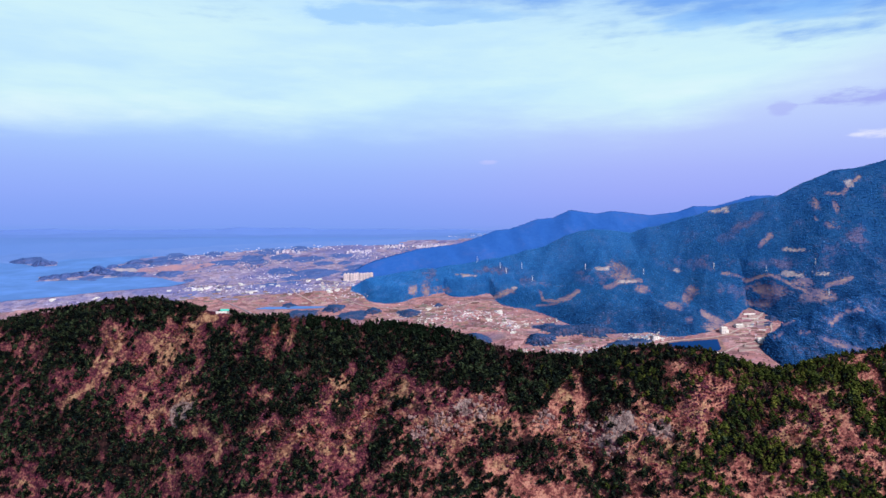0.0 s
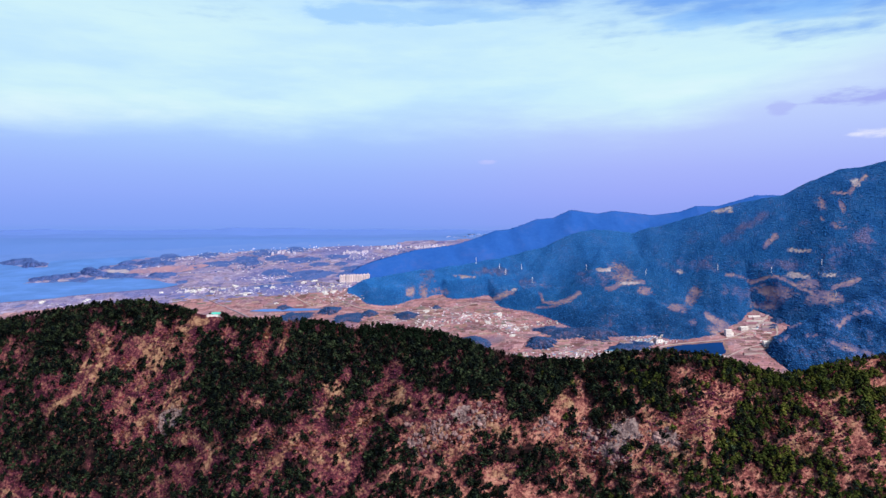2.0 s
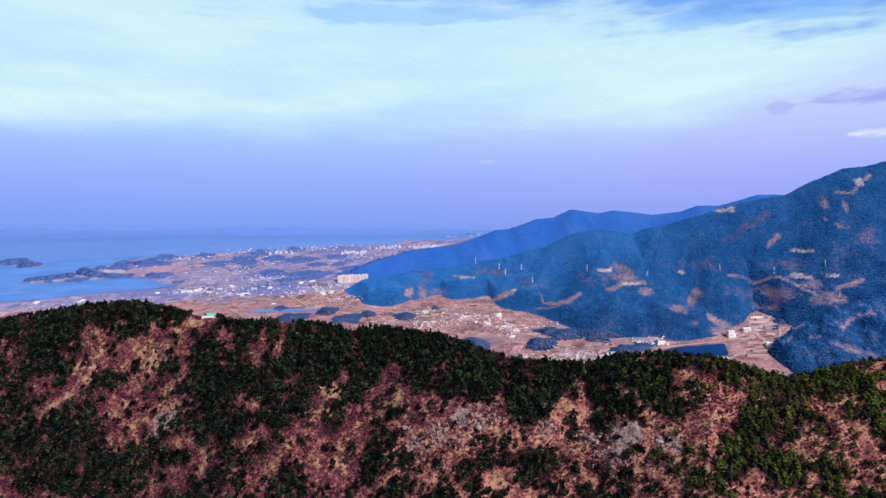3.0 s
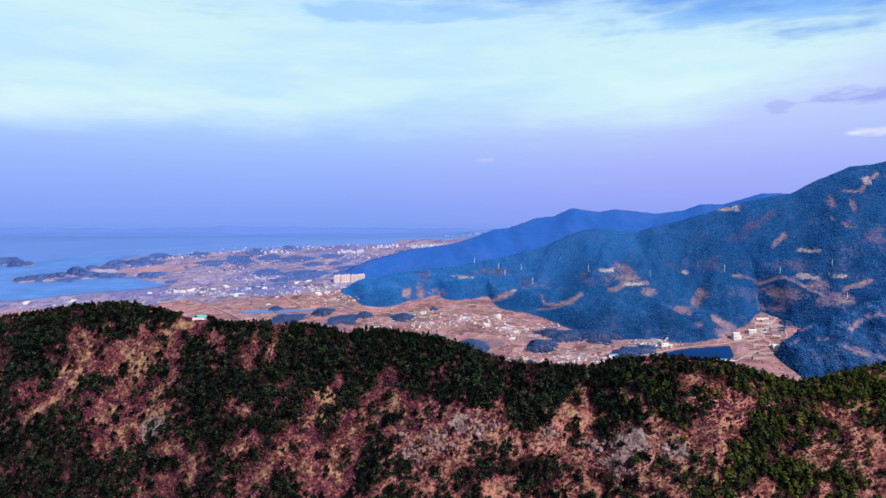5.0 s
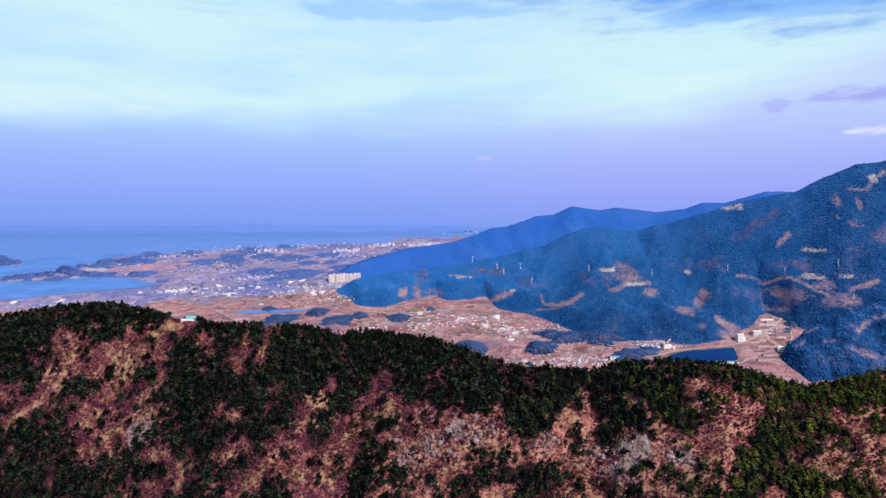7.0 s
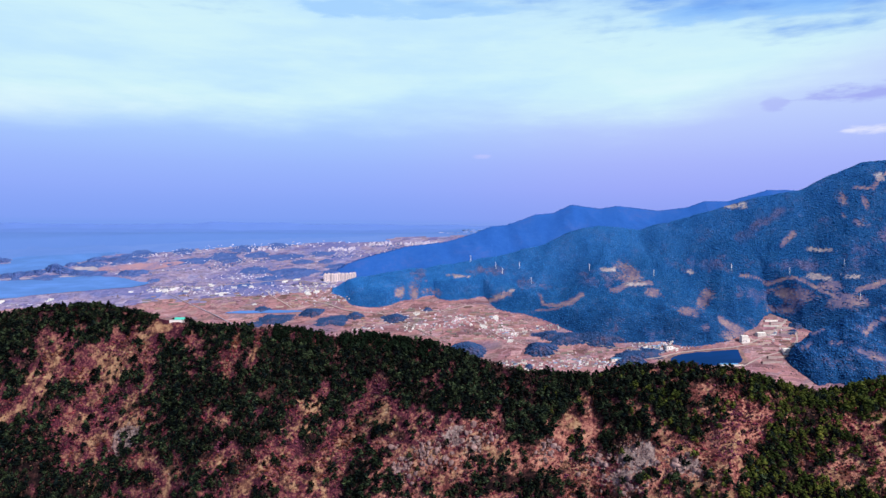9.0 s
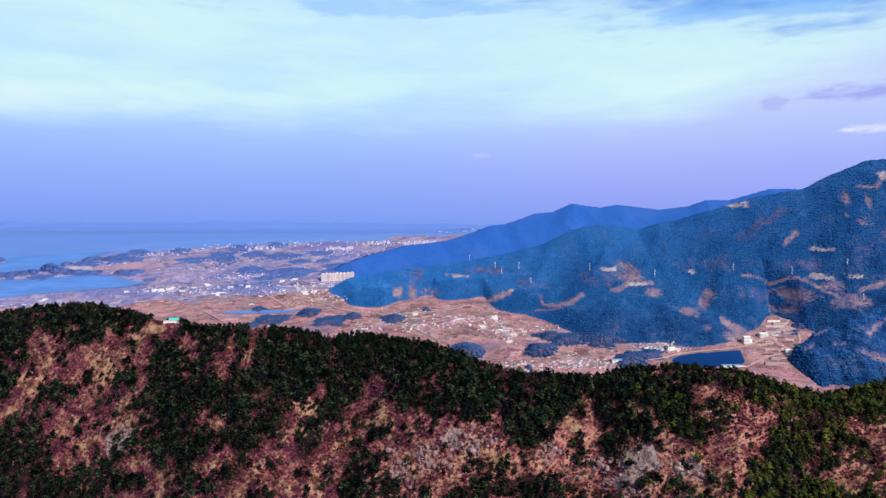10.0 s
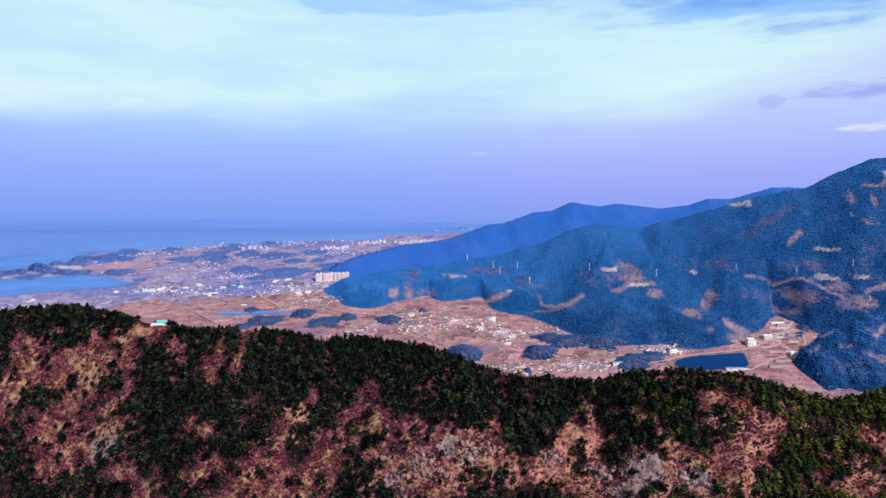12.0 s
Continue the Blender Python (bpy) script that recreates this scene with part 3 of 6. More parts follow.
def spur_z(x, y):
    """A wooded spur that closes the side valley."""
    x, y = np.asarray(x, float), np.asarray(y, float)
    yc, zc, yf = np.interp(x + 20, *SPUR_LINE), np.interp(x + 20, *SPUR_TOP) + 5, np.interp(x + 20, *SPUR_FOOT) + 26 * fbm(x / 26.0 + 2, np.zeros_like(x), 4)
    zf = ground_z(x, yf) - 4
    t = np.clip((y - yf) / (yc - yf), 0, 1)
    z = zf + (zc - zf) * (1.25 * t - 0.25 * t * t) + 4 * t * (1 - t) * 20 * (ridged(x / 120.0, y / 150.0 + 2, 4) - 0.45) + 5 * fbm(x / 25.0, y / 25.0) + 3 * fbm(x / 9.0, y / 9.0 + 4, 2)
    return z - np.clip(y - yc, 0, None) * 0.75 - np.clip(yf - y, 0, None) * 0.8


def mesh_from(name, verts, faces, mats, index=None, smooth=False):
    """A mesh of triangles or of quads from arrays."""
    verts, faces = np.asarray(verts, np.float32), np.asarray(faces, np.int32)
    me = bpy.data.meshes.new(name)
    k = faces.shape[1]
    me.vertices.add(len(verts))
    me.vertices.foreach_set("co", verts.ravel())
    me.loops.add(faces.size)
    me.loops.foreach_set("vertex_index", faces.ravel())
    me.polygons.add(len(faces))
    me.polygons.foreach_set("loop_start", np.arange(len(faces), dtype=np.int32) * k)
    for m in mats:
        me.materials.append(m)
    if index is not None:
        me.polygons.foreach_set("material_index", np.asarray(index, np.int32))
    me.polygons.foreach_set("use_smooth", np.full(len(faces), smooth))
    me.update(calc_edges=True)
    me.validate()
    return me


def sheet(name, X, Y, Z, mats, pick=None, smooth=True, kinds=None):
    """A terrain sheet from grids; pick(x, y, z) gives the material of a face, kinds the amounts of ground cover."""
    n, m = X.shape
    verts = np.stack([X, Y, Z], -1).reshape(-1, 3)
    i = (np.arange(n - 1)[:, None] * m + np.arange(m - 1)[None]).ravel()
    faces = np.stack([i, i + m, i + m + 1, i + 1], -1)
    a, b, c = verts[faces[0]][:3]
    if np.cross(b - a, c - a)[2] < 0:
        faces = faces[:, ::-1]
    index = None
    if pick:
        mid = verts[faces].mean(1)
        index = pick(*mid.T)
    ob = new(name, mesh_from(name, verts, faces, mats, index, smooth))
    for key, value in (kinds or {}).items():
        ob.data.attributes.new(key, "FLOAT", "POINT").data.foreach_set("value", np.asarray(value, np.float32).ravel())
    return ob


def in_strips(x, z, tracks):
    """How deep a place lies in any of the winding strips (points, half width)."""
    best = np.full(np.shape(x), -9.0)
    ragged = 0.5 * fbm(x / 13.0 + 2, z / 9.0, 3)
    x = x + 5 * fbm(x / 40.0, z / 40.0, 3)
    z = z + 4 * fbm(x / 30.0 + 5, z / 30.0, 3)
    for line, wide in tracks:
        for (a, b), (c, e) in zip(line, line[1:]):
            t = np.clip(((x - a) * (c - a) + (z - b) * (e - b)) / ((c - a) ** 2 + (e - b) ** 2), 0, 1)
            best = np.maximum(best, 1 - np.hypot(x - a - t * (c - a), z - b - t * (e - b)) / wide)
    return best + ragged


def amount(depth):
    """Share of a ground cover from how deep a place lies in its patches."""
    return np.clip(0.5 + 0.8 * depth, 0, 1)


def in_patches(x, z, patches, wobble=0.35):
    """How deep a place lies in any of the patches (x, z, half width, half height); over 0 is inside."""
    best = np.full(np.shape(x), -9.0)
    ragged = wobble * (fbm(x / 24.0 + 5, z / 24.0, 4) * 1.6 + fbm(x / 7.0, z / 7.0 + 3, 2) + 0.7 * fbm(x / 2.3, z / 2.3 + 8, 1))
    for px, pz, rx, rz in patches:
        best = np.maximum(best, 1 - np.hypot((x - px) / rx, (z - pz) / rz) + ragged)
    return best


# the plain and the valley floor, one sheet to the horizon
gx = np.concatenate([np.linspace(-4500, -1700, 15)[:-1], np.arange(-1700, 1700, 14.0), np.linspace(1700, 4500, 15)])
gy = np.concatenate([np.linspace(-3500, 1100, 24)[:-1], np.arange(1100, 2560, 9.0), np.linspace(2560, 4700, 24)])
GX, GY = np.meshgrid(gx, gy, indexing="ij")
GZ = ground_z(GX, GY) + 1.5 * fbm(GX / 70.0, GY / 70.0, 3) * sstep(2400 - GY, 0, 200)


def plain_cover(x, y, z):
    """Near fields, then far fields and land recoloured mauve and blue as haze."""
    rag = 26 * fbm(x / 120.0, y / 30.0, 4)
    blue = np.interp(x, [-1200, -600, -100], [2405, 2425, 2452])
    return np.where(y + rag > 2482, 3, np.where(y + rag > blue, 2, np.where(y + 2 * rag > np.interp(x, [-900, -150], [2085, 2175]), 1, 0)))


tagged(sheet("ground", GX, GY, GZ, [FIELDS, FARFIELDS, HAZELAND, HAZEHILL], plain_cover), "wide plain of tan and rose-brown winter fields, coloured haze blue far off", "plain", kind="structure")

# ground cover of the near ridge: places as (x, height, half width, half height)
OPEN_WEST = [([(-591, 238), (-572, 195), (-556, 146)], 13), ([(-574, 88), (-604, 54)], 18), ([(-545, 46), (-490, 24)], 9), ([(-812, 226), (-770, 190)], 9), ([(-566, 255), (-597, 228), (-626, 186), (-648, 143), (-678, 101), (-717, 76)], 26), ([(-580, 229), (-665, 200), (-703, 164)], 20), ([(-763, 195), (-779, 150), (-815, 108), (-864, 72)], 20), ([(-595, 134), (-597, 78), (-614, 50)], 20), ([(-618, 80), (-666, 49), (-690, 16)], 18), ([(-910, 126), (-867, 127)], 14), ([(-940, -84), (-862, -92)], 13), ([(-800, 236), (-757, 215)], 12)]
OPEN_SADDLE = [([(-540, 34), (-564, 15)], 11), ([(-470, 29), (-484, -8), (-553, -30)], 15), ([(-577, -42), (-602, -54)], 12), ([(-394, 247), (-397, 199), (-394, 177)], 12), ([(-350, 246), (-356, 200)], 9), ([(-497, 224), (-452, 207)], 11), ([(-385, 113), (-418, 119)], 14)]
OPEN_MID = [([(-214, 147), (-250, 112), (-278, 76), (-307, 40), (-343, 5), (-372, -23)], 19), ([(-133, 120), (-90, 119), (-112, 148)], 18), ([(-142, 91), (-193, 55), (-221, 20), (-198, -16)], 26), ([(-266, 19), (-229, -7)], 18), ([(-360, 66), (-400, 47)], 16), ([(-47, 106), (15, 118), (77, 105)], 16), ([(-68, 77), (5, 69), (76, 83)], 34), ([(-67, 42), (5, 34), (60, 54)], 15), ([(117, 84), (156, 72)], 12), ([(257, 159), (259, 100), (246, 74)], 13), ([(210, 56), (250, 44)], 20), ([(73, 2), (118, 6)], 16)]
OPEN_EAST = [([(374, 114), (388, 103), (434, 83), (479, 92)], 15), ([(500, 164), (510, 149), (466, 110), (472, 86)], 28), ([(284, 49), (336, 85), (404, 80)], 21), ([(346, 32), (401, 24)], 20), ([(450, 51), (396, 62)], 14), ([(456, 181), (459, 173)], 13), ([(651, 154), (681, 131), (700, 102), (719, 117)], 15), ([(583, 86), (611, 72), (647, 58), (660, 75)], 13), ([(654, 114), (657, 91)], 12), ([(530, 38), (536, 30)], 10), ([(210, 7), (257, 7)], 16)]
ROCKY = [(15, 87, 41, 39), (-26, 67, 47, 28), (85, 99, 31, 24), (187, 79, 26, 18), (288, 52, 49, 31), (318, 83, 39, 23), (389, 78, 36, 17), (264, 67, 30, 20), (-606, 52, 11, 18), (-67, 42, 24, 14)]
PINES_WEST = [(-855, 225, 24, 34), (-820, 196, 16, 18), (-727, 146, 26, 13), (-735, 60, 26, 40), (-614, 148, 15, 10), (-582, 114, 16, 7), (-891, 247, 92, 31), (-741, 278, 122, 20), (-914, 192, 60, 36), (-615, 267, 42, 12), (-607, 230, 41, 21), (-641, 130, 30, 16), (-747, 71, 36, 47), (-810, -32, 80, 36), (-678, -34, 60, 40), (-554, 0, 41, 24), (-760, 0, 70, 30), (-890, 10, 60, 40), (-690, -45, 90, 40), (-873, 57, 28, 45), (-773, 131, 35, 16), (-528, 189, 30, 39), (-487, 118, 53, 68), (-435, 147, 55, 66), (-423, 69, 63, 42)]
PINES_MID = [(-364, 152, 54, 56), (-338, 86, 50, 50), (-275, 198, 69, 47), (-235, 233, 63, 23), (-288, 141, 39, 39), (-154, 226, 68, 27), (-84, 216, 89, 31), (-17, 212, 55, 26), (-463, -15, 41, 23), (-368, 31, 41, 31), (-138, 6, 26, 26), (-68, 93, 22, 12), (-38, 156, 32, 17), (-181, 148, 33, 22), (70, 190, 65, 37), (176, 167, 64, 40), (149, 111, 41, 35), (-311, -3, 30, 20), (-228, 74, 25, 25)]
PINES_EAST = [(425, 206, 60, 13), (522, 192, 46, 12), (332, 126, 40, 18), (404, 132, 34, 24), (400, 162, 40, 20), (281, 184, 74, 34), (301, 136, 41, 24), (295, 93, 38, 18), (372, 175, 61, 41), (410, 134, 37, 28), (518, 195, 65, 18), (610, 168, 59, 34), (725, 180, 59, 29), (620, 128, 57, 34), (562, 109, 53, 38), (529, 61, 47, 37), (576, 44, 55, 33), (676, 119, 28, 26), (650, 50, 36, 22), (49, 19, 39, 35), (94, 36, 40, 20), (171, 12, 49, 25), (144, 42, 30, 14), (268, 24, 29, 17), (328, 25, 38, 17), (420, 56, 38, 17)]
SANDY = [(-815, 157, 26, 19), (-764, 141, 32, 16), (-660, 194, 35, 19), (-631, 170, 30, 12), (-574, 135, 21, 11), (-596, 93, 25, 25), (-646, 186, 21, 35), (-229, 135, 30, 15), (-101, 118, 27, 17), (-262, 98, 28, 11), (236, 116, 18, 27), (454, 166, 22, 10), (717, 155, 33, 8), (720, 138, 11, 19), (424, 40, 31, 11), (610, 77, 28, 8), (108, 71, 28, 9), (-563, 257, 31, 11), (-643, 7, 9, 33), (-333, 9, 22, 14), (-473, 26, 25, 8), (-823, 59, 18, 9), (639, 57, 24, 9)]
SCREE = [(320, 80, 22, 13), (343, 94, 9, 11), (404, 82, 15, 10), (300, 52, 24, 11), (24, 104, 18, 14), (62, 88, 16, 10), (-580, 68, 20, 15), (-600, 52, 13, 20), (292, 48, 18, 10), (393, 76, 13, 7)]
OPEN_LAND, PINES = OPEN_WEST + OPEN_SADDLE + OPEN_MID + OPEN_EAST, PINES_WEST + PINES_MID + PINES_EAST



def open_depth(x, z):
    """How deep a place on the near ridge lies in open ground, with ragged edges."""
    return in_strips(x, z, OPEN_LAND) + 0.55 * fbm(x / 16.0 + 5, z / 16.0, 4) + 0.12


# thick rosy and mauve scrub: x, height, half width, half height
THICKETS = [(503, 155, 34, 32), (470, 112, 26, 22), (612, 140, 30, 16), (690, 100, 24, 22), (722, 62, 30, 26), (640, 96, 22, 16), (-640, 112, 36, 22), (-735, 92, 46, 26), (-180, 62, 40, 32), (-120, 135, 26, 18), (-760, 205, 26, 22), (-640, 215, 40, 16), (-395, 215, 24, 22), (-300, 60, 30, 26), (240, 30, 34, 22), (300, 115, 24, 18)]

rx = np.concatenate([np.arange(-1700, -1100, 12.0), np.arange(-1100, 900, 5.0), np.arange(900, 1301, 12.0)])
rd = np.concatenate([np.linspace(-360, -40, 14)[:-1], np.arange(-40, 240, 3.0), np.linspace(240, 800, 30)])
RX, RD = np.meshgrid(rx, rd, indexing="ij")
RY, RZ = ridge_y(RX) - RD, ridge_z(RX, RD)


# first cover darkens the ground under pines, needles and tree shade together
RIDGE_KINDS = {"shaded_litter": amount(in_patches(RX, RZ, PINES) + 0.4 * fbm(RX / 60.0, RZ / 60.0 + 2, 3) - 0.1 - 1.1 * np.clip(open_depth(RX, RZ) + 0.1, 0, 1)),
               "tan": amount((RX + 120 * fbm(RX / 50.0 + 3, RZ / 40.0, 4) - np.interp(RZ, [0, 200], [-120, 240])) / 260 + 0.5 * fbm(RX / 46.0 + 8, RZ / 40.0, 3)),
               "sandy": amount(np.maximum(in_patches(RX, RZ, SANDY, 0.6) - 0.3, open_depth(RX, RZ) - 1.0 + 0.5 * fbm(RX / 33.0 + 7, RZ / 28.0, 3))), "scree": amount(in_patches(RX, RZ, SCREE, 0.5))}
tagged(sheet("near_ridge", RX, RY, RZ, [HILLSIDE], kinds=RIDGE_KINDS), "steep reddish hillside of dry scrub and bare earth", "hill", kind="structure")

MT_BARE = [(1158, 550, 10, 19), (1209, 537, 6, 17), (1171, 479, 19, 12), (1147, 499, 7, 10), (545, 333, 33, 27), (591, 284, 21, 11), (668, 240, 27, 8), (958, 283, 32, 24), (931, 243, 29, 14), (1046, 309, 37, 11), (1073, 273, 38, 20), (-121, 272, 16, 16), (-78, 271, 12, 16), (-23, 272, 23, 10), (770, 183, 29, 17), (435, 171, 31, 8), (695, 205, 9, 8)]
MT_SCAR = [(884, 534, 25, 12), (1066, 403, 31, 6), (490, 343, 25, 5), (1021, 331, 29, 8), (1107, 333, 23, 6), (61, 317, 25, 4), (208, 281, 10, 5), (1269, 613, 13, 12), (26, 319, 14, 4), (726, 338, 15, 3), (556, 306, 36, 4)]
MT_ROSY = [(1149, 394, 38, 27), (282, 300, 43, 14), (-63, 322, 27, 20), (880, 280, 48, 19), (559, 184, 28, 15), (995, 361, 65, 15), (439, 309, 50, 20), (776, 358, 67, 17), (169, 334, 71, 12), (1239, 442, 32, 32)]
TRACKS = [([(1195, 581), (1239, 578), (1276, 613), (1306, 635)], 5.5), ([(969, 413), (1014, 450)], 6.6), ([(516, 304), (598, 310)], 4.9), ([(480, 290), (517, 298)], 6.5), ([(748, 287), (712, 250)], 10), ([(843, 332), (890, 324), (917, 307), (948, 321), (972, 328), (1002, 315), (1021, 294), (1044, 286)], 5), ([(1103, 300), (1181, 323)], 5.4), ([(286, 272), (290, 250), (325, 246), (362, 256), (398, 279)], 5), ([(270, 233), (330, 240)], 3.5), ([(202, 275), (185, 271), (166, 263), (136, 250)], 8), ([(743, 222), (777, 202), (810, 179)], 10)]
ROSY_STRIPS = [([(866, 433), (935, 480), (1007, 516)], 17)]
SPUR_STRIPS = [([(1035, 206), (1072, 225), (1137, 243)], 6), ([(1000, 168), (1036, 160), (1085, 146)], 8), ([(946, 180), (986, 188)], 2.5), ([(880, 168), (912, 182)], 2.5), ([(920, 202), (953, 215)], 3)]


def haze_share(x, y, z):
    """How much haze blue is painted in: more further back and higher on the mountain."""
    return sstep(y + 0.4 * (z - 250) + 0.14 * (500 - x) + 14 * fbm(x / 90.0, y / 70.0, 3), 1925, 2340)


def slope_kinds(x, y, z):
    # low, close woods get a darker colour, as under thinner haze
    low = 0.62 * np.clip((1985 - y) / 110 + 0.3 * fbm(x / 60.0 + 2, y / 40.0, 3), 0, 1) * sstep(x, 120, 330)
    return {"rear_haze": haze_share(x, y, z), "near": low, "rosy": amount(np.maximum(in_patches(x, z, MT_ROSY, 0.9), in_strips(x, z, ROSY_STRIPS)) - 0.45), "bare": amount(np.maximum(in_patches(x, z, MT_BARE, 0.45), in_strips(x, z, TRACKS))), "scar": amount(in_patches(x, z, MT_SCAR, 0.5))}


mx = np.arange(-326, 2401, 7.0)
mt = np.concatenate([np.linspace(-0.1, 1.0, 80), np.linspace(1.02, 1.9, 12)])
MX, MTT = np.meshgrid(mx, mt, indexing="ij")
MY = foot_y(MX) * (1 - MTT) + np.interp(MX, *MT_CREST_Y) * MTT
MZ = mountain_z(MX, MY)
tagged(sheet("wooded_mountain", MX, MY, MZ, [MOUNTAIN], kinds=slope_kinds(MX, MY, MZ)), "long mountain side under conifer forest coloured haze blue, with bare scars", "mountain", kind="structure")

fx, fy = np.arange(-330, 2601, 11.0), np.concatenate([np.arange(2060, 2505, 6.0), np.linspace(2515, 2900, 10)])
FX, FY = np.meshgrid(fx, fy, indexing="ij")
tagged(sheet("far_range", FX, FY, range_z(FX, FY), [FARFOREST]), "distant forested mountain range coloured haze blue", "mountain", kind="structure")

sx, sy = np.arange(800, 2401, 7.0), np.arange(1380, 2150, 7.0)
SX, SY = np.meshgrid(sx, sy, indexing="ij")
SZ = spur_z(SX, SY)
# spur coloured fully dark, standing in for less haze in front of it
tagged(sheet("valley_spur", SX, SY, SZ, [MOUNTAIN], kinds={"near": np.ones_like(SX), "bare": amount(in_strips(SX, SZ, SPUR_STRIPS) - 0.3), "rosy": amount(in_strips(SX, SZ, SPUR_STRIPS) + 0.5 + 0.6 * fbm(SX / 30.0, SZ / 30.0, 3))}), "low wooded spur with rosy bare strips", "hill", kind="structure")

# ---- plants ----
OCTA_V = np.array([(1, 0, 0), (-1, 0, 0), (0, 1, 0), (0, -1, 0), (0, 0, 1), (0, 0, -1)], float)
OCTA_F = np.array([(0, 2, 4), (2, 1, 4), (1, 3, 4), (3, 0, 4), (2, 0, 5), (1, 2, 5), (3, 1, 5), (0, 3, 5)])


def clump(rng, center, size):
    """A ragged tuft of foliage."""
    turn = Euler(rng.uniform(-0.6, 0.6, 3) + (0, 0, rng.uniform(0, 6.3))).to_matrix()
    v = OCTA_V * rng.uniform(0.7, 1.3, (6, 1)) * size
    return v @ np.array(turn).T + center, OCTA_F


def stack(pieces):
    verts, faces, n = [], [], 0
    for v, f in pieces:
        verts.append(v)
        faces.append(np.asarray(f) + n)
        n += len(v)
    return np.concatenate(verts), np.concatenate(faces)


def pine_crown(rng, slim=1.0, clumps=13):
    """A pine crown for a tree one metre high: tiers of flat tufts, open underneath, with stray tips."""
    pieces = []
    for i in range(clumps):
        h = 0.34 + 0.6 * (i / (clumps - 1)) ** 0.9 + rng.uniform(-0.03, 0.03)
        reach = slim * 0.30 * (1.05 - 0.75 * (max(0.0, h - 0.34) / 0.6) ** 1.3) * rng.uniform(0.5, 1.15)
        a = i * 2.4 + rng.uniform(-0.5, 0.5)
        size = rng.uniform(0.65, 1.4) * np.array((0.20, 0.20, 0.14)) * (1.15 - 0.35 * h)
        c = np.array((math.cos(a) * reach, math.sin(a) * reach, h))
        pieces.append(clump(rng, c, size))
        for _ in range(1):
            w = rng.normal(size=3) * (1, 1, 0.5)
            w /= np.linalg.norm(w)
            tip = c + w * size * 2.1 + (0, 0, 0.02)
            side = np.cross(w, (0.1, 0.2, 1)) * 0.045
            pieces.append((np.array([c + side, c - side, tip]), [(0, 1, 2)]))
    return stack(pieces)


def trunk_mesh(rng, top=0.8, width=0.022):
    """A leaning tapered trunk with two limbs, for a tree one metre high."""
    lean = rng.uniform(-0.05, 0.05, 2)
    rings, faces = [], []
    for k, (h, w) in enumerate(((-0.08, 1.3), (0.35, 0.9), (top, 0.35))):
        for j in range(4):
            a = j * math.pi / 2
            rings.append((lean[0] * h * 2 + math.cos(a) * w * width, lean[1] * h * 2 + math.sin(a) * w * width, h))
            if k:
                p, q = 4 * k + j, 4 * k + (j + 1) % 4
                faces += [(p - 4, q - 4, q), (p - 4, q, p)]
    pieces = [(np.array(rings), faces)]
    for s in (1, -1):
        a = np.array((0, 0, 0.42 + 0.1 * s))
        b = a + (s * 0.16, 0.06 * s, 0.12)
        pieces.append((np.array([a + (0, 0, 0.012), a - (0, 0, 0.012), b]), [(0, 1, 2)]))
    return stack(pieces)


def scrub_bush(rng, blades=6):
    """A leafless bush: a cloud of fine twigs as loose ragged tufts, with sprays standing out of it."""
    pieces = []
    for i in range(3):
        a, r = i * 2.1 + rng.uniform(-0.6, 0.6), rng.uniform(0.1, 0.45) * (i > 0)
        c = np.array((math.cos(a) * r, math.sin(a) * r, rng.uniform(0.3, 0.6)))
        pieces.append(clump(rng, c, rng.uniform(0.8, 1.2) * np.array((0.30, 0.30, 0.34))))
    for i in range(blades):
        a, lean = rng.uniform(0, 6.3), rng.uniform(0.2, 0.75)
        foot = np.array((math.cos(a), math.sin(a), 0.4)) * rng.uniform(0, 0.3)
        tip = foot + np.array((math.cos(a) * lean, math.sin(a) * lean, rng.uniform(0.55, 1.0)))
        side = np.array((-math.sin(a + 1), math.cos(a + 1), 0)) * rng.uniform(0.05, 0.12)
        pieces.append((np.array([foot - side, foot + side, tip]), [(0, 1, 2)]))
    return stack(pieces)


def bare_oak(rng, sprays=16):
    """A leafless tree one metre high: a thin trunk under a fan of fine sprays."""
    pieces = [(np.array([(-0.02, 0, -0.05), (0.02, 0, -0.05), (0, 0.02, 0.5), (0, -0.02, -0.05)]), [(0, 1, 2), (1, 3, 2), (3, 0, 2)])]
    for _ in range(sprays):
        a, lean = rng.uniform(0, 6.3), rng.uniform(0.08, 0.5)
        foot = np.array((0, 0, rng.uniform(0.2, 0.5)))
        tip = np.array((math.cos(a) * lean, math.sin(a) * lean, rng.uniform(0.6, 1.0)))
        side = np.array((-math.sin(a), math.cos(a), 0)) * rng.uniform(0.025, 0.07)
        mid = foot * 0.35 + tip * 0.65
        pieces.append((np.array([foot, mid + side, tip, mid - side]), [(0, 1, 2), (0, 2, 3)]))
    return stack(pieces)


def grass_mound(rng):
    pieces = [clump(rng, np.array((rng.uniform(-0.4, 0.4), rng.uniform(-0.4, 0.4), 0.1)), np.array((0.5, 0.5, 0.32))) for _ in range(2)]
    return stack(pieces)


def far_tree(rng, tall=1.0):
    """A small distant crown: a ragged low cone."""
    v = [(rng.uniform(-0.1, 0.1), rng.uniform(-0.1, 0.1), tall)]
    for j in range(5):
        a, k = j * 1.2566 + rng.uniform(-0.3, 0.3), rng.uniform(0.4, 0.62)
        v.append((math.cos(a) * k, math.sin(a) * k, 0.0))
    return np.array(v), np.array([(0, 1 + j, 1 + (j + 1) % 5) for j in range(5)])


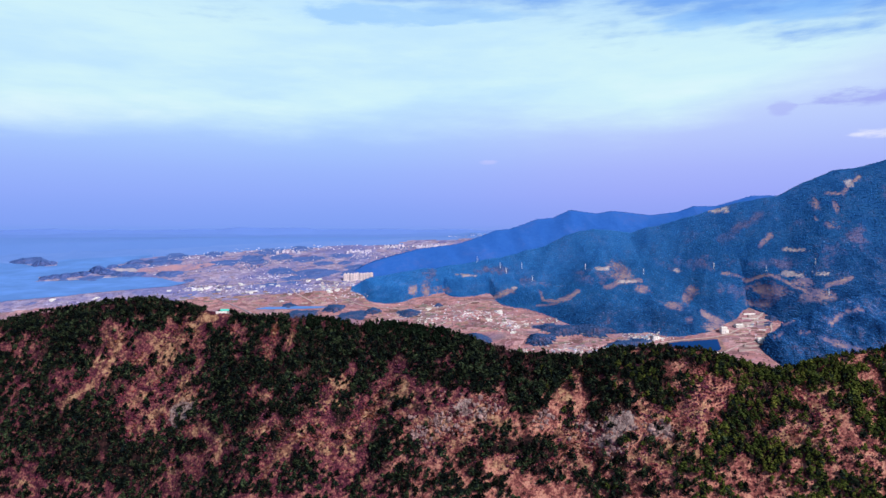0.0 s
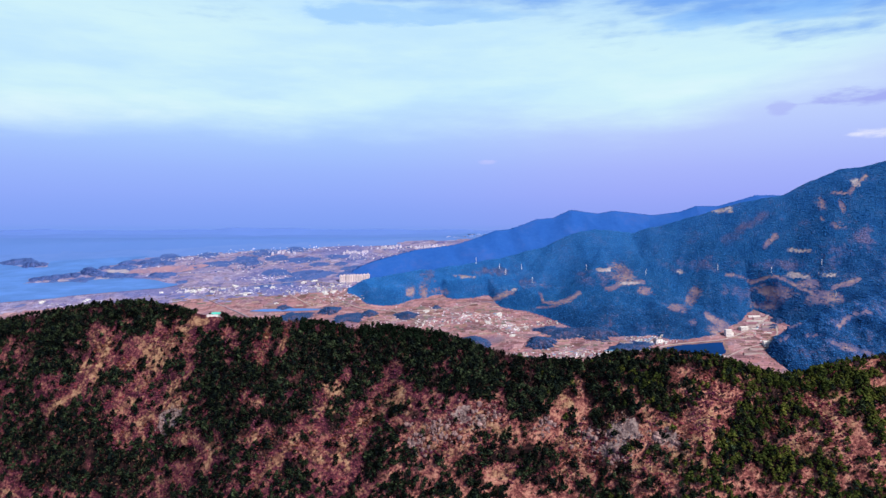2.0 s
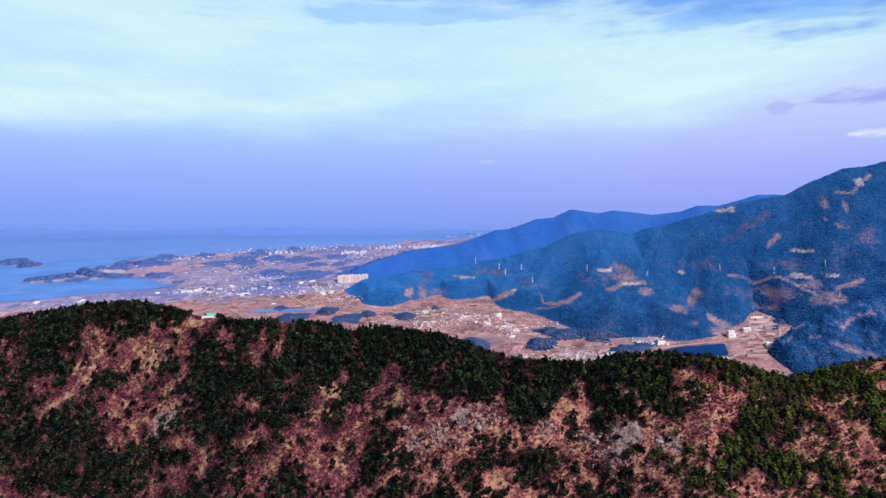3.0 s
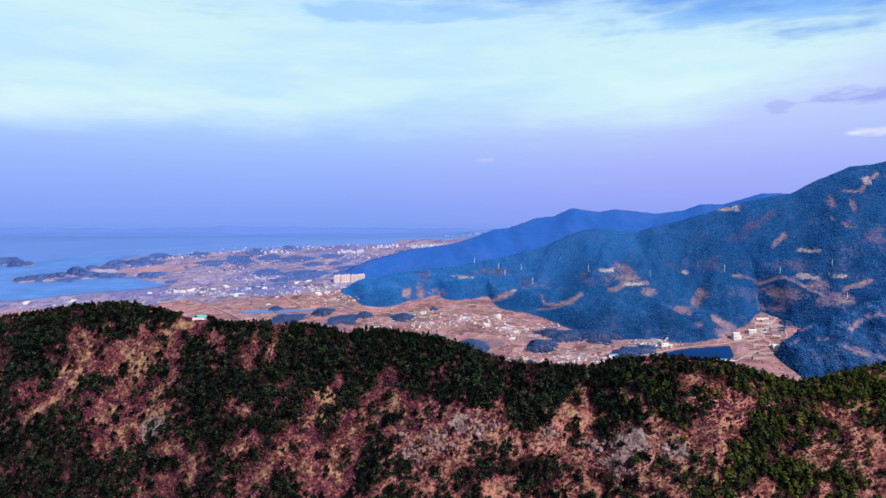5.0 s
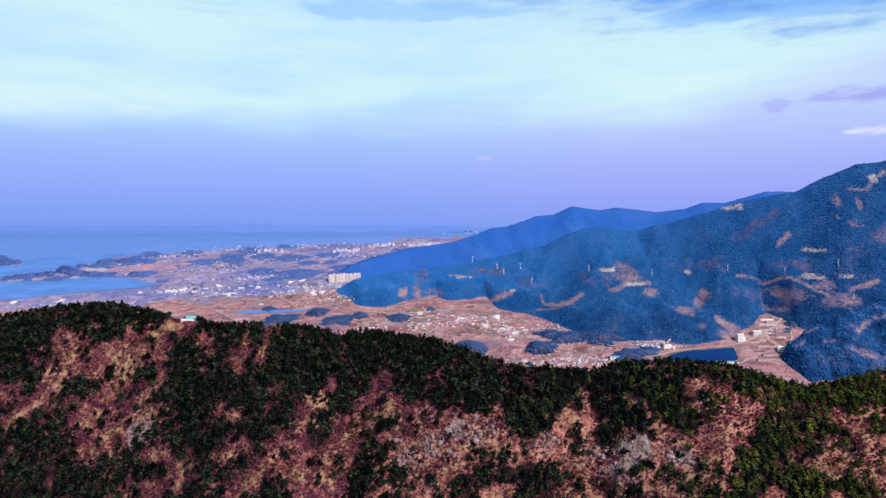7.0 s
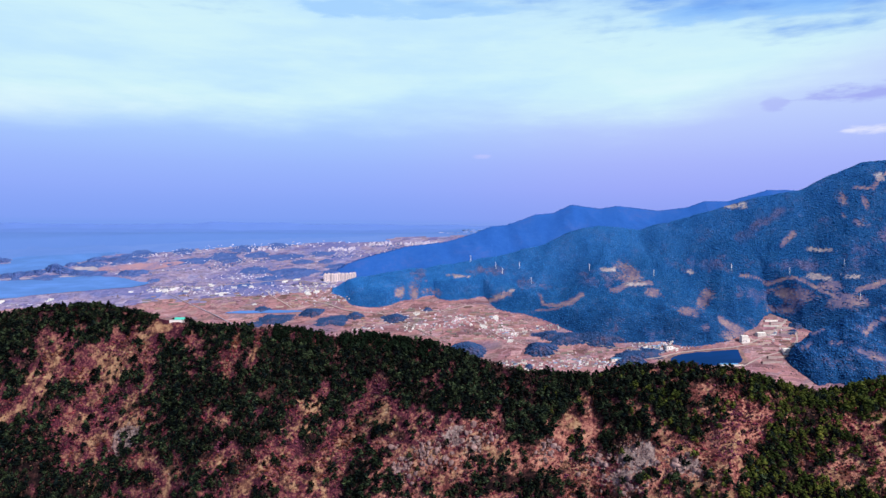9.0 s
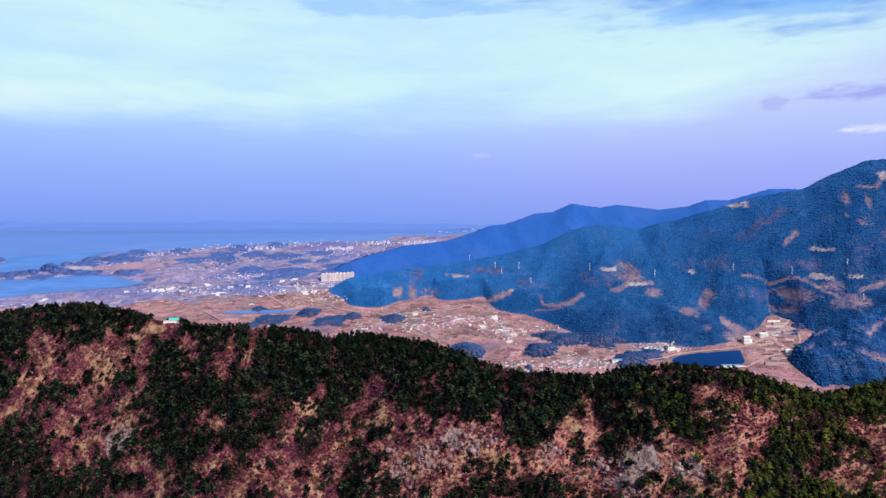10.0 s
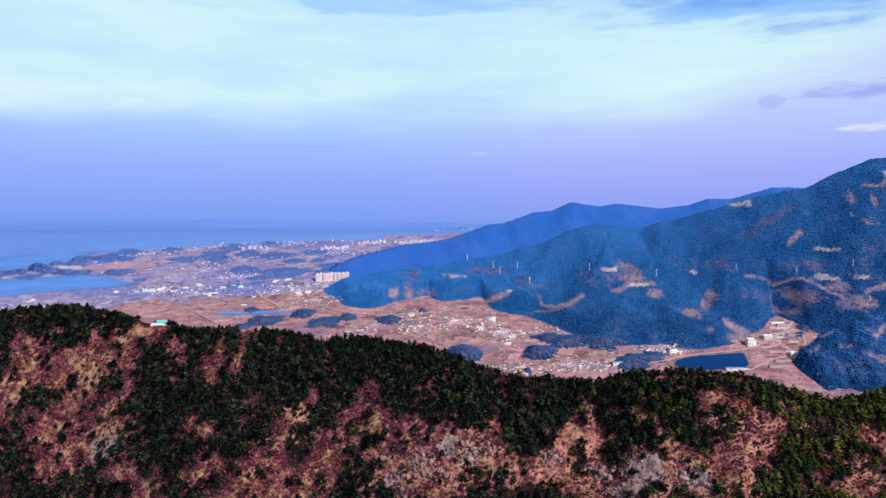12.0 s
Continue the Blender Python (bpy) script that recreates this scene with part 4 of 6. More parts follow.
def crown_clump(rng):
    """A rounded crown of the forest, ragged and half sunk in its neighbours."""
    v = OCTA_V * (0.5, 0.5, 0.42) * rng.uniform(0.75, 1.25, (6, 1)) + (0, 0, 0.1)
    return v, OCTA_F[:]


def round_tree(rng, tall=1.0):
    """A rounded crown for the groves, with a ragged rim."""
    v = [(0, 0, tall)]
    for h, r in ((0.7, 0.36), (0.15, 0.48)):
        for j in range(5):
            a = j * 1.2566 + h * 3
            k = rng.uniform(0.7, 1.3) * r
            v.append((math.cos(a) * k, math.sin(a) * k, h * tall * rng.uniform(0.8, 1.2)))
    f = []
    for j in range(5):
        p, q = 1 + j, 1 + (j + 1) % 5
        f += [(0, p, q), (p, p + 5, q), (q, p + 5, q + 5)]
    return np.array(v), np.array(f)


def spread(name, kinds, where, sizes, mats, rng, squash=(0.85, 1.2), label="", category="", parent=None, soft=False, lie=None, extra=None):
    """Many plants in one mesh: kinds are (verts, faces) pairs or lists of them with one material each."""
    verts, faces, index, tint, owner, n = [], [], [], [], [], 0
    which = rng.randint(0, len(kinds), len(where))
    tone = np.clip(rng.normal(0.5, 0.22, len(where)), 0, 1)
    for k, kind in enumerate(kinds):
        sel = np.where(which == k)[0]
        if not len(sel):
            continue
        a = rng.uniform(0, 6.283, len(sel))
        wide = sizes[sel] * rng.uniform(*squash, len(sel))
        ca, sa = np.cos(a) * wide, np.sin(a) * wide
        for m, (v, f) in enumerate(kind if isinstance(kind, list) else [kind]):
            out = np.empty((len(sel), len(v), 3))
            out[..., 0] = ca[:, None] * v[:, 0] - sa[:, None] * v[:, 1] + where[sel, 0, None]
            out[..., 1] = sa[:, None] * v[:, 0] + ca[:, None] * v[:, 1] + where[sel, 1, None]
            out[..., 2] = sizes[sel, None] * v[:, 2] + where[sel, 2, None]
            if lie is not None:
                out[..., 2] += ((out[..., :2] - where[sel, None, :2]) * lie[sel, None]).sum(-1)
            verts.append(out.reshape(-1, 3))
            faces.append((np.arange(len(sel))[:, None, None] * len(v) + np.asarray(f)[None] + n).reshape(-1, 3))
            index.append(np.full(len(faces[-1]), m))
            tint.append(np.repeat(tone[sel], len(v)))
            owner.append(np.repeat(sel, len(v)))
            n += len(sel) * len(v)
    ob = new(name, mesh_from(name, np.concatenate(verts), np.concatenate(faces), mats, np.concatenate(index), soft))
    ob.data.attributes.new("tint", "FLOAT", "POINT").data.foreach_set("value", np.concatenate(tint).astype(np.float32))
    for key, value in (extra or {}).items():
        ob.data.attributes.new(key, "FLOAT", "POINT").data.foreach_set("value", np.asarray(value)[np.concatenate(owner)].astype(np.float32))
    if parent is not None:
        ob.parent = parent
    return tagged(ob, label, category, kind="stuff")


def scatter(rng, x0, x1, y0, y1, step_x, step_y):
    """Jittered places over a rectangle."""
    a, b = np.meshgrid(np.arange(x0, x1, step_x), np.arange(y0, y1, step_y), indexing="ij")
    a, b = a.ravel(), b.ravel()
    return a + rng.uniform(-0.5, 0.5, a.size) * step_x, b + rng.uniform(-0.5, 0.5, b.size) * step_y


rng = np.random.RandomState(3)
PINE_KINDS = [[pine_crown(rng, s, n), trunk_mesh(rng)] for s, n in ((1.0, 9), (0.85, 8), (1.2, 10), (0.7, 8), (1.05, 10), (1.3, 9))]
SCRUB_KINDS = [scrub_bush(rng) for _ in range(5)]
MOUND_KINDS = [grass_mound(rng) for _ in range(3)]

x, d = scatter(rng, -1180, 980, -30, 215, 5.9, 3.85)
z = ridge_z(x, d)
bare = open_depth(x, z)
rocky, dense = in_patches(x, z, ROCKY, 0.4), in_patches(x, z, PINES)
patchy = 1.1 * fbm(x / 26.0, z / 26.0 + 6, 2) + 0.7 * fbm(x / 11.0 + 3, z / 11.0, 2)
chance = 0.5 + 0.8 * fbm(x / 75.0 + 2, z / 60.0, 4) + patchy
chance = np.where(d < 22, np.maximum(chance, 0.62 + 0.6 * patchy), chance)
chance = np.where(dense > 0, np.clip(0.62 + dense * 0.3 + 0.7 * patchy, chance, 0.86), chance)
chance = np.where(bare > 0, np.minimum(chance, 0.27 + 0.5 * patchy - bare * 0.3), chance)
chance = np.where(rocky > 0.1, np.minimum(chance, 0.08), chance)
chance = np.where(in_patches(x, z, THICKETS, 0.6) > 0.15, np.minimum(chance, 0.15), chance)
hut_gap = (np.hypot(x + 533, (d - 6) * 1.3) < 26)
grow = (rng.rand(x.size) < chance) & (z > -120) & ~hut_gap
px, pd, pz = x[grow], d[grow], z[grow]
places = np.stack([px, ridge_y(px) - pd, pz - 0.4], -1)
sizes = (8.2 + 12.0 * rng.beta(1.6, 2.4, len(px))) * (1 - 0.15 * sstep(np.interp(pd, [0, 25], [1, 0]), 0, 1))
# the stretch along the middle of the crest stands as single trees, the rest as one wood
single = (px > -330) & (px < 330) & (pd > -6) & (pd < 24)
keep = np.where(single)[0]
keep = keep[:300] if len(keep) > 300 else keep
rest = np.ones(len(px), bool)
rest[keep] = False
olive = rest & (rng.rand(len(px)) < 0.1 * sstep(px, 100, 350) + 0.6 * sstep(px + 120 * fbm(px / 60.0, pz / 60.0, 3), 330, 600))
rest &= ~olive
spread("pine_wood", PINE_KINDS, places[rest], sizes[rest], [PINE, BARK], rng, label="dense dark green pines covering the near ridge", category="pine wood")
spread("young_pine_wood", PINE_KINDS, places[olive], sizes[olive], [OLIVE, BARK], rng, label="lighter olive-green pines on the near ridge", category="pine wood")


def part(name, mesh, parent, label=""):
    ob = new(name, mesh)
    ob.parent = parent
    return tagged(ob, label) if label else ob


pine_trees = []
for kind in PINE_KINDS:
    tree = new("pine_tree")
    part("crown", mesh_from("pine_crown", *kind[0], [PINE_ONE]), tree)
    part("trunk", mesh_from("pine_trunk", *kind[1], [BARK]), tree)
    tagged(tree, "dark green pine with layered ragged crown on ridge crest", "pine tree", "pines along the ridge crest")
    pine_trees.append(tree)
for n, k in enumerate(keep):
    m = Matrix.LocRotScale(places[k], Euler((0, 0, rng.uniform(0, 6.28))), None)
    s = sizes[k]
    tree = pine_trees[n] if n < len(pine_trees) else copy_thing(pine_trees[n % len(pine_trees)], m)
    tree.matrix_basis = m @ Matrix.Diagonal((s * rng.uniform(0.85, 1.15), s * rng.uniform(0.85, 1.15), s, 1))

x, d = scatter(rng, -1180, 980, -25, 215, 5.0, 3.2)
z = ridge_z(x, d)
rocky = in_patches(x, z, ROCKY, 0.4)
chance = 0.66 + 0.1 * sstep(x, 0, 300) + 1.9 * fbm(x / 40.0 + 7, z / 34.0, 4) - 0.25 * (rocky > 0.1) - 0.75 * (open_depth(x, z) < -0.05 - 0.5 * rng.rand(x.size)) * (1 - 0.45 * sstep(x, 200, 450)) + 0.7 * (in_patches(x, z, THICKETS, 0.6) > 0.1)
grow = (rng.rand(x.size) < chance) & (z > -120) & (np.hypot(x + 533, (d - 6) * 1.3) > 22)
places = np.stack([x, ridge_y(x) - d, z - 0.3], -1)[grow]
tall = (2.2 + 5.2 * rng.beta(1.5, 2.6, len(places))) * np.where(open_depth(places[:, 0], places[:, 2]) > 0, 1.0, 0.7)
open_sand = np.maximum(open_depth(places[:, 0], places[:, 2]) - 0.75, np.maximum(in_patches(places[:, 0], places[:, 2], SANDY, 0.8), in_patches(places[:, 0], places[:, 2], SCREE, 0.6))) > 0.1
thick = in_patches(places[:, 0], places[:, 2], THICKETS, 0.6)
kept = ~open_sand | (rng.rand(len(places)) < 0.25) | (thick > 0.1)
places, tall, thick = places[kept], tall[kept], thick[kept]
hue = 1.25 * fbm(places[:, 0] / 30.0 + 11, places[:, 2] / 26.0 + 3, 3) + rng.normal(0, 0.12, len(places))
hue = np.where(thick > 0.1, 0.6 * hue - 0.14 * np.sign(places[:, 0] + 100), hue)
for name, sel, mat, label in (("rosy_scrub", np.abs(hue) <= 0.2, TWIG, "leafless rosy-brown scrub on the hillside"), ("rust_scrub", hue > 0.2, RUSTTWIG, "rust-red dry oak scrub on the hillside"), ("mauve_scrub", hue < -0.2, MAUVETWIG, "mauve leafless azalea scrub on the hillside")):
    spread(name, SCRUB_KINDS, places[sel], tall[sel], [mat], rng, (0.8, 1.4), label, "scrub", soft=True)
x, d = scatter(rng, -1180, 980, -20, 215, 8.0, 5.0)
z = ridge_z(x, d)
grow = (rng.rand(x.size) < 0.52 + 0.9 * fbm(x / 50.0 + 1, z / 40.0, 3) - 0.3 * (in_patches(x, z, ROCKY, 0.4) > 0.1)) & (z > -120) & (np.hypot(x + 533, (d - 6) * 1.3) > 24)
places = np.stack([x, ridge_y(x) - d, z - 0.3], -1)[grow]
spread("bare_oaks", [bare_oak(rng) for _ in range(5)], places, rng.uniform(6.0, 11.0, len(places)), [GREYTWIG], rng, (0.8, 1.3), "leafless grey-brown oaks among the pines", "bare trees")
x, d = scatter(rng, -1180, 980, -15, 215, 6.5, 4.2)
z = ridge_z(x, d)
grow = (rng.rand(x.size) < 0.2 + 0.15 * sstep(x, 0, 300) + 1.1 * fbm(x / 50.0, z / 30.0 + 3, 3)) & (z > -120)
places = np.stack([x, ridge_y(x) - d, z - 0.2], -1)[grow]
spread("dry_grass", MOUND_KINDS, places, rng.uniform(1.4, 3.2, len(places)), [GRASS], rng, (0.8, 1.8), "tufts of straw-coloured dry grass", "grass", soft=True)


def slope_of(fn, x, y):
    """How a surface climbs along x and y, so that crowns follow it."""
    return np.stack([(fn(x + 4, y) - fn(x - 4, y)) / 8, (fn(x, y + 4) - fn(x, y - 4)) / 8], -1)


def in_view(x, y, slack=90):
    """The part of the valley that the flight looks upon."""
    return np.abs(x) < 0.68 * y + slack


FAR_KINDS = [far_tree(rng, t) for t in (0.46, 0.6, 0.38, 0.52, 0.44)]
CLUMP_KINDS = [crown_clump(rng) for _ in range(8)]
GROVE_KINDS = [round_tree(rng, t) for t in (0.9, 1.1, 0.8)]
x, t = scatter(rng, -322, 1560, 0.0, 1.01, 3.7, 0.0098)
y = foot_y(x) * (1 - t) + np.interp(x, *MT_CREST_Y) * t
z = mountain_z(x, y)
open_land = np.maximum(np.maximum(in_patches(x, z, MT_BARE, 0.45), in_patches(x, z, MT_SCAR, 0.5)), in_strips(x, z, TRACKS))
grow = (open_land < 0.95 * rng.rand(x.size) ** 1.5 - 0.1) & (rng.rand(x.size) < 0.93 + 0.3 * fbm(x / 60.0, z / 60.0, 3)) & in_view(x, y)
places = np.stack([x, y, z - 0.6], -1)[grow]
kinds_here = slope_kinds(*places.T)
tall = (3.3 + 2.8 * rng.beta(1.5, 2.5, len(places))) * (1.25 - 0.25 * kinds_here["rear_haze"])
spread("mountain_forest", CLUMP_KINDS, places, tall * 0.56, [FOREST], rng, (1.6, 2.4), "conifer forest coloured haze blue on the mountain side", "forest", soft=True, extra={"rear_haze": kinds_here["rear_haze"], "near": kinds_here["near"], "rosy": kinds_here["rosy"]})

x, y = scatter(rng, 830, 1500, 1560, 1880, 3.8, 3.4)
z = spur_z(x, y)
grow = (in_strips(x, z, SPUR_STRIPS) < 0.95 * rng.rand(x.size) ** 1.5 - 0.1) & (z > ground_z(x, y) + 2) & in_view(x, y)
places = np.stack([x, y, z - 0.5], -1)[grow]
spread("spur_forest", CLUMP_KINDS, places, rng.uniform(3.2, 5.6, len(places)), [FOREST], rng, (1.0, 1.6), "forest on the valley spur, coloured darker for thinner haze", "forest", soft=True, extra={"near": np.ones(len(places))})

x, y = scatter(rng, -325, 1900, 2160, 2502, 6.5, 5.0)
z = range_z(x, y)
grow = (z > ground_z(x, y) + 1) & in_view(x, y)
places = np.stack([x, y, z - 0.8], -1)[grow]
spread("range_forest", FAR_KINDS, places, rng.uniform(3.0, 5.5, len(places)), [FARFOREST], rng, (1.1, 1.7), "forest on the distant range coloured haze blue", "forest", soft=True, lie=slope_of(range_z, places[:, 0], places[:, 1]))

# wooded knolls and groves on the plain: x, y, half width, height
GROVES = [(-362, 2012, 34, 14), (-239, 1990, 22, 13), (-123, 1974, 36, 10), (-474, 1992, 56, 9), (-516, 1969, 30, 7), (-310, 1972, 58, 7), (68, 1812, 54, 30), (256, 1813, 48, 20), (476, 1765, 53, 14),
          (525, 1781, 44, 8), (420, 1846, 91, 15), (-518, 2044, 34, 6), (-34, 2010, 13, 6), (222, 1746, 10, 9), (330, 1852, 48, 13), (290, 1868, 44, 11), (345, 1850, 40, 9), (925, 1842, 14, 9), (898, 1772, 8, 6), (858, 1740, 7, 5), (886, 1716, 16, 9), (948, 1868, 18, 10)]
SHORE_GROVES = [(-1446, 2284, 22, 10), (-1410, 2291, 26, 11), (-1377, 2296, 28, 12), (-1340, 2299, 26, 12), (-1312, 2304, 24, 13), (-1272, 2318, 26, 26), (-1240, 2310, 26, 15), (-1214, 2303, 26, 11), (-1170, 2292, 36, 10), (-1110, 2286, 32, 7), (-1020, 2284, 30, 8), (-975, 2284, 30, 7), (-1163, 2377, 34, 10), (-1093, 2378, 40, 9), (-1230, 2350, 24, 8), (-1030, 2368, 46, 7), (-1516, 2392, 34, 18), (-1480, 2397, 20, 10), (-1600, 2424, 60, 10)]
FAR_GROVES = [(-515, 2214, 73, 6), (-588, 2177, 72, 5), (-420, 2248, 130, 13), (-573, 2264, 84, 9), (-311, 2273, 75, 9), (-697, 2366, 118, 6), (-878, 2324, 48, 5), (-897, 2228, 37, 5), (-969, 2267, 41, 6), (-1232, 2267, 131, 7), (-1355, 2267, 41, 7),
              (-1140, 2348, 97, 8), (-788, 2346, 117, 6), (-478, 2350, 117, 5), (-431, 2308, 76, 5), (-980, 2405, 140, 5), (-640, 2420, 120, 5)]


def grove(cx, cy, half, high, mat, ground_mat):
    """A low wooded knoll with a ragged outline: a rounded mound with its trees."""
    deep = half * 0.36 + 7
    z0 = float(ground_z(cx, cy))

    def rim(a):
        return np.clip(1 + 0.75 * fbm(np.cos(a) * 1.7 + cx * 0.13, np.sin(a) * 1.7 + cy * 0.13, 4), 0.4, 1.5)

    a, r = np.meshgrid(np.linspace(0, 2 * math.pi, 41), np.linspace(0, 1, 8), indexing="ij")
    X, Y = np.cos(a) * r * half * rim(a), np.sin(a) * r * deep * rim(a)
    top = 0.75 * high
    Z = ground_z(cx + X, cy + Y) - z0 + top * np.clip(np.cos(r * math.pi / 2), 0, 1) ** 0.9 * (1 + 0.5 * fbm(X / 18.0 + cx, Y / 12.0, 3)) - 1.5 * r
    hill = sheet("wooded_knoll", X, Y, Z, [ground_mat])
    hill.location = (cx, cy, z0)
    n = int(min(900, 12 + half * deep * 3.14 / 6))
    b, q = rng.uniform(0, 6.283, n), np.sqrt(rng.uniform(0, 1, n))
    px, py = np.cos(b) * q * half * rim(b), np.sin(b) * q * deep * rim(b)
    pz = ground_z(cx + px, cy + py) - z0 + top * np.clip(np.cos(q * math.pi / 2), 0, 1) ** 0.9 - 1.5 * q - 0.5
    tree_high = np.clip(high * 0.3, 2.0, 5.5)
    spread("canopy", CLUMP_KINDS, np.stack([px, py, pz], -1), rng.uniform(0.8, 1.3, n) * tree_high, [mat], rng, (1.2, 2.0), parent=hill, soft=True)
    return tagged(hill, "small knoll covered with trees tinted haze blue among fields", "wooded knoll", "groves on the plain")


for g in GROVES:
    grove(*g, KNOLLFOREST, KNOLLFOREST)
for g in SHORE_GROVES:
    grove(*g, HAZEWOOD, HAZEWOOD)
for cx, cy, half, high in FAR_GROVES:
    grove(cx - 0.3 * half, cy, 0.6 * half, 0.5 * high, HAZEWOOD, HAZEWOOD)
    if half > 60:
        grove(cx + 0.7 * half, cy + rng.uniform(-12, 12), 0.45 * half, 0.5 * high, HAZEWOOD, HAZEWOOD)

# hedges, shrubs and single trees between the fields
x, y = scatter(rng, -1000, 960, 1640, 2190, 10.0, 7.0)
near = fbm(x / 60.0 + 4, y / 26.0, 4)
grow = (rng.rand(x.size) < 0.10 + 1.1 * near) & (mountain_z(x, y) < ground_z(x, y) + 2) & (spur_z(x, y) < ground_z(x, y) + 2) & (ridge_z(x, ridge_y(x) - y) < ground_z(x, y)) & in_view(x, y)
wet = ((x < -360) & (x > -670) & (y > 2005) & (y < 2050)) | ((x > 580) & (x < 775) & (y > 1712) & (y < 1800))
grow &= ~wet
places = np.stack([x, y, ground_z(x, y) - 0.3], -1)[grow]
spread("field_shrubs", GROVE_KINDS, places, rng.uniform(1.0, 2.6, len(places)), [HEDGE], rng, (1.2, 3.2), "brown and blue-grey shrubs along field edges", "shrubs", soft=True, lie=np.full((len(places), 2), (0.04, 0.46)))


# rows of trees across the far plain
x, y = scatter(rng, -1050, -120, 2170, 2425, 15.0, 7.0)
row = fbm(x / 140.0 + 3, y / 13.0, 3)
grow = (row > 0.14 + 0.3 * rng.rand(x.size)) & (mountain_z(x, y) < ground_z(x, y) + 1) & (range_z(x, y) < ground_z(x, y) + 1) & (x > -940 + 0.9 * (y - 2260) * (y < 2260))
places = np.stack([x, y, ground_z(x, y) - 0.2], -1)[grow]
spread("far_hedgerows", GROVE_KINDS, places, rng.uniform(1.2, 2.6, len(places)), [HAZEWOOD], rng, (2.5, 5.5), "thin rows of trees tinted haze blue across the far plain", "hedgerows", soft=True, lie=np.full((len(places), 2), (0.04, 0.46)))


# ---- lakes, shores, roads ----
def lay(name, outline, mat, lift, label, category, ragged=4.0):
    """A sheet that lies on the plain within an outline."""
    pts, n = [], len(outline)
    for i in range(n):
        p0, p1, p2, p3 = (np.array(outline[(i + k) % n], float) for k in (-1, 0, 1, 2))
        for t in np.linspace(0, 1, 9)[:-1]:
            q = 0.5 * (2 * p1 + (p2 - p0) * t + (2 * p0 - 5 * p1 + 4 * p2 - p3) * t * t + (3 * p1 - p0 - 3 * p2 + p3) * t**3)
            w = ragged * fbm(q[0] / 25.0, q[1] / 12.0 + i, 3)
            pts.append((q[0] + 2 * w, q[1] + w))
    bm = bmesh.new()
    ring = [bm.verts.new((a, b, float(ground_z(a, b)) + lift)) for a, b in pts]
    face = bm.faces.new(ring)
    if face.normal.z < 0:
        face.normal_flip()
    bmesh.ops.triangulate(bm, faces=[face])
    me = bpy.data.meshes.new(name)
    bm.normal_update()
    for f in bm.faces:
        if f.normal.z < 0:
            f.normal_flip()
    bm.to_mesh(me)
    bm.free()
    me.materials.append(mat)
    return tagged(new(name, me), label, category, kind="structure")


lay("lake_water", [(-1684, 2241), (-1541, 2251), (-1455, 2262), (-1359, 2259), (-1285, 2260), (-1195, 2268), (-1101, 2268), (-1018, 2251), (-956, 2228), (-912, 2211), (-952, 2194), (-991, 2190), (-1061, 2185), (-1112, 2179), (-1182, 2174), (-1250, 2166), (-1298, 2156), (-1367, 2152), (-1468, 2143), (-1637, 2130)], LAKE, 1.4, "broad pale blue lake below the plain", "lake", 3.0)
lay("upper_lake_water", [(-1980, 2410), (-1690, 2411), (-1529, 2379), (-1457, 2373), (-1459, 2413), (-1373, 2418), (-1275, 2422), (-1196, 2424), (-1104, 2425), (-1163, 2397), (-1194, 2380), (-1202, 2365), (-1243, 2360), (-1255, 2338), (-1299, 2327), (-1347, 2319), (-1406, 2305), (-1466, 2295), (-1469, 2278), (-1549, 2265), (-1760, 2257)], LAKE, 1.5, "pale blue arm of the lake behind a wooded tongue", "lake", 3.0)
lay("lake_narrows_water", [(-1950, 2400), (-1700, 2330), (-1530, 2300), (-1462, 2284), (-1466, 2262), (-1545, 2248), (-1690, 2238), (-1900, 2250)], LAKE, 1.6, "pale blue narrows between two arms of the lake", "lake", 2.0)
lay("reservoir_water", [(574, 1752), (586, 1761), (611, 1770), (675, 1776), (748, 1779), (752, 1770), (750, 1752), (748, 1738), (735, 1728), (698, 1722), (670, 1722), (617, 1726), (580, 1738)], POND, 2.2, "small deep blue reservoir at the valley mouth", "reservoir", 2.0)
lay("pond_water", [(-620, 2030), (-570, 2038), (-483, 2036), (-415, 2029), (-390, 2023), (-444, 2020), (-552, 2024)], LAKE, 1.5, "narrow pale blue pond among the fields", "pond", 2.0)
lay("red_marsh", [(-1115, 2300), (-1118, 2324), (-1055, 2334), (-980, 2340), (-880, 2343), (-860, 2326), (-942, 2297), (-1018, 2294)], REDLAND, 1.3, "red marsh beside the lake, muted with haze colour", "marsh", 10.0)
lay("sand_flat", [(-1210, 2316), (-1208, 2329), (-1150, 2329), (-1123, 2308), (-1155, 2303)], BEACH, 1.7, "pale sandy ground on the lake shore", "sand")
lay("shore_strip", [(-1420, 2268), (-1350, 2272), (-1250, 2273), (-1150, 2279), (-1150, 2273), (-1250, 2267), (-1350, 2265)], BEACH, 1.2, "narrow pale beach along the wooded tongue", "beach", 1.5)
lay("reservoir_bank", [(562, 1756), (604, 1776), (675, 1781), (752, 1785), (760, 1772), (760, 1740), (748, 1722), (700, 1712), (610, 1714), (564, 1738)], CLEARING, 1.7, "bare rosy bank round the reservoir", "bank", 3.0)


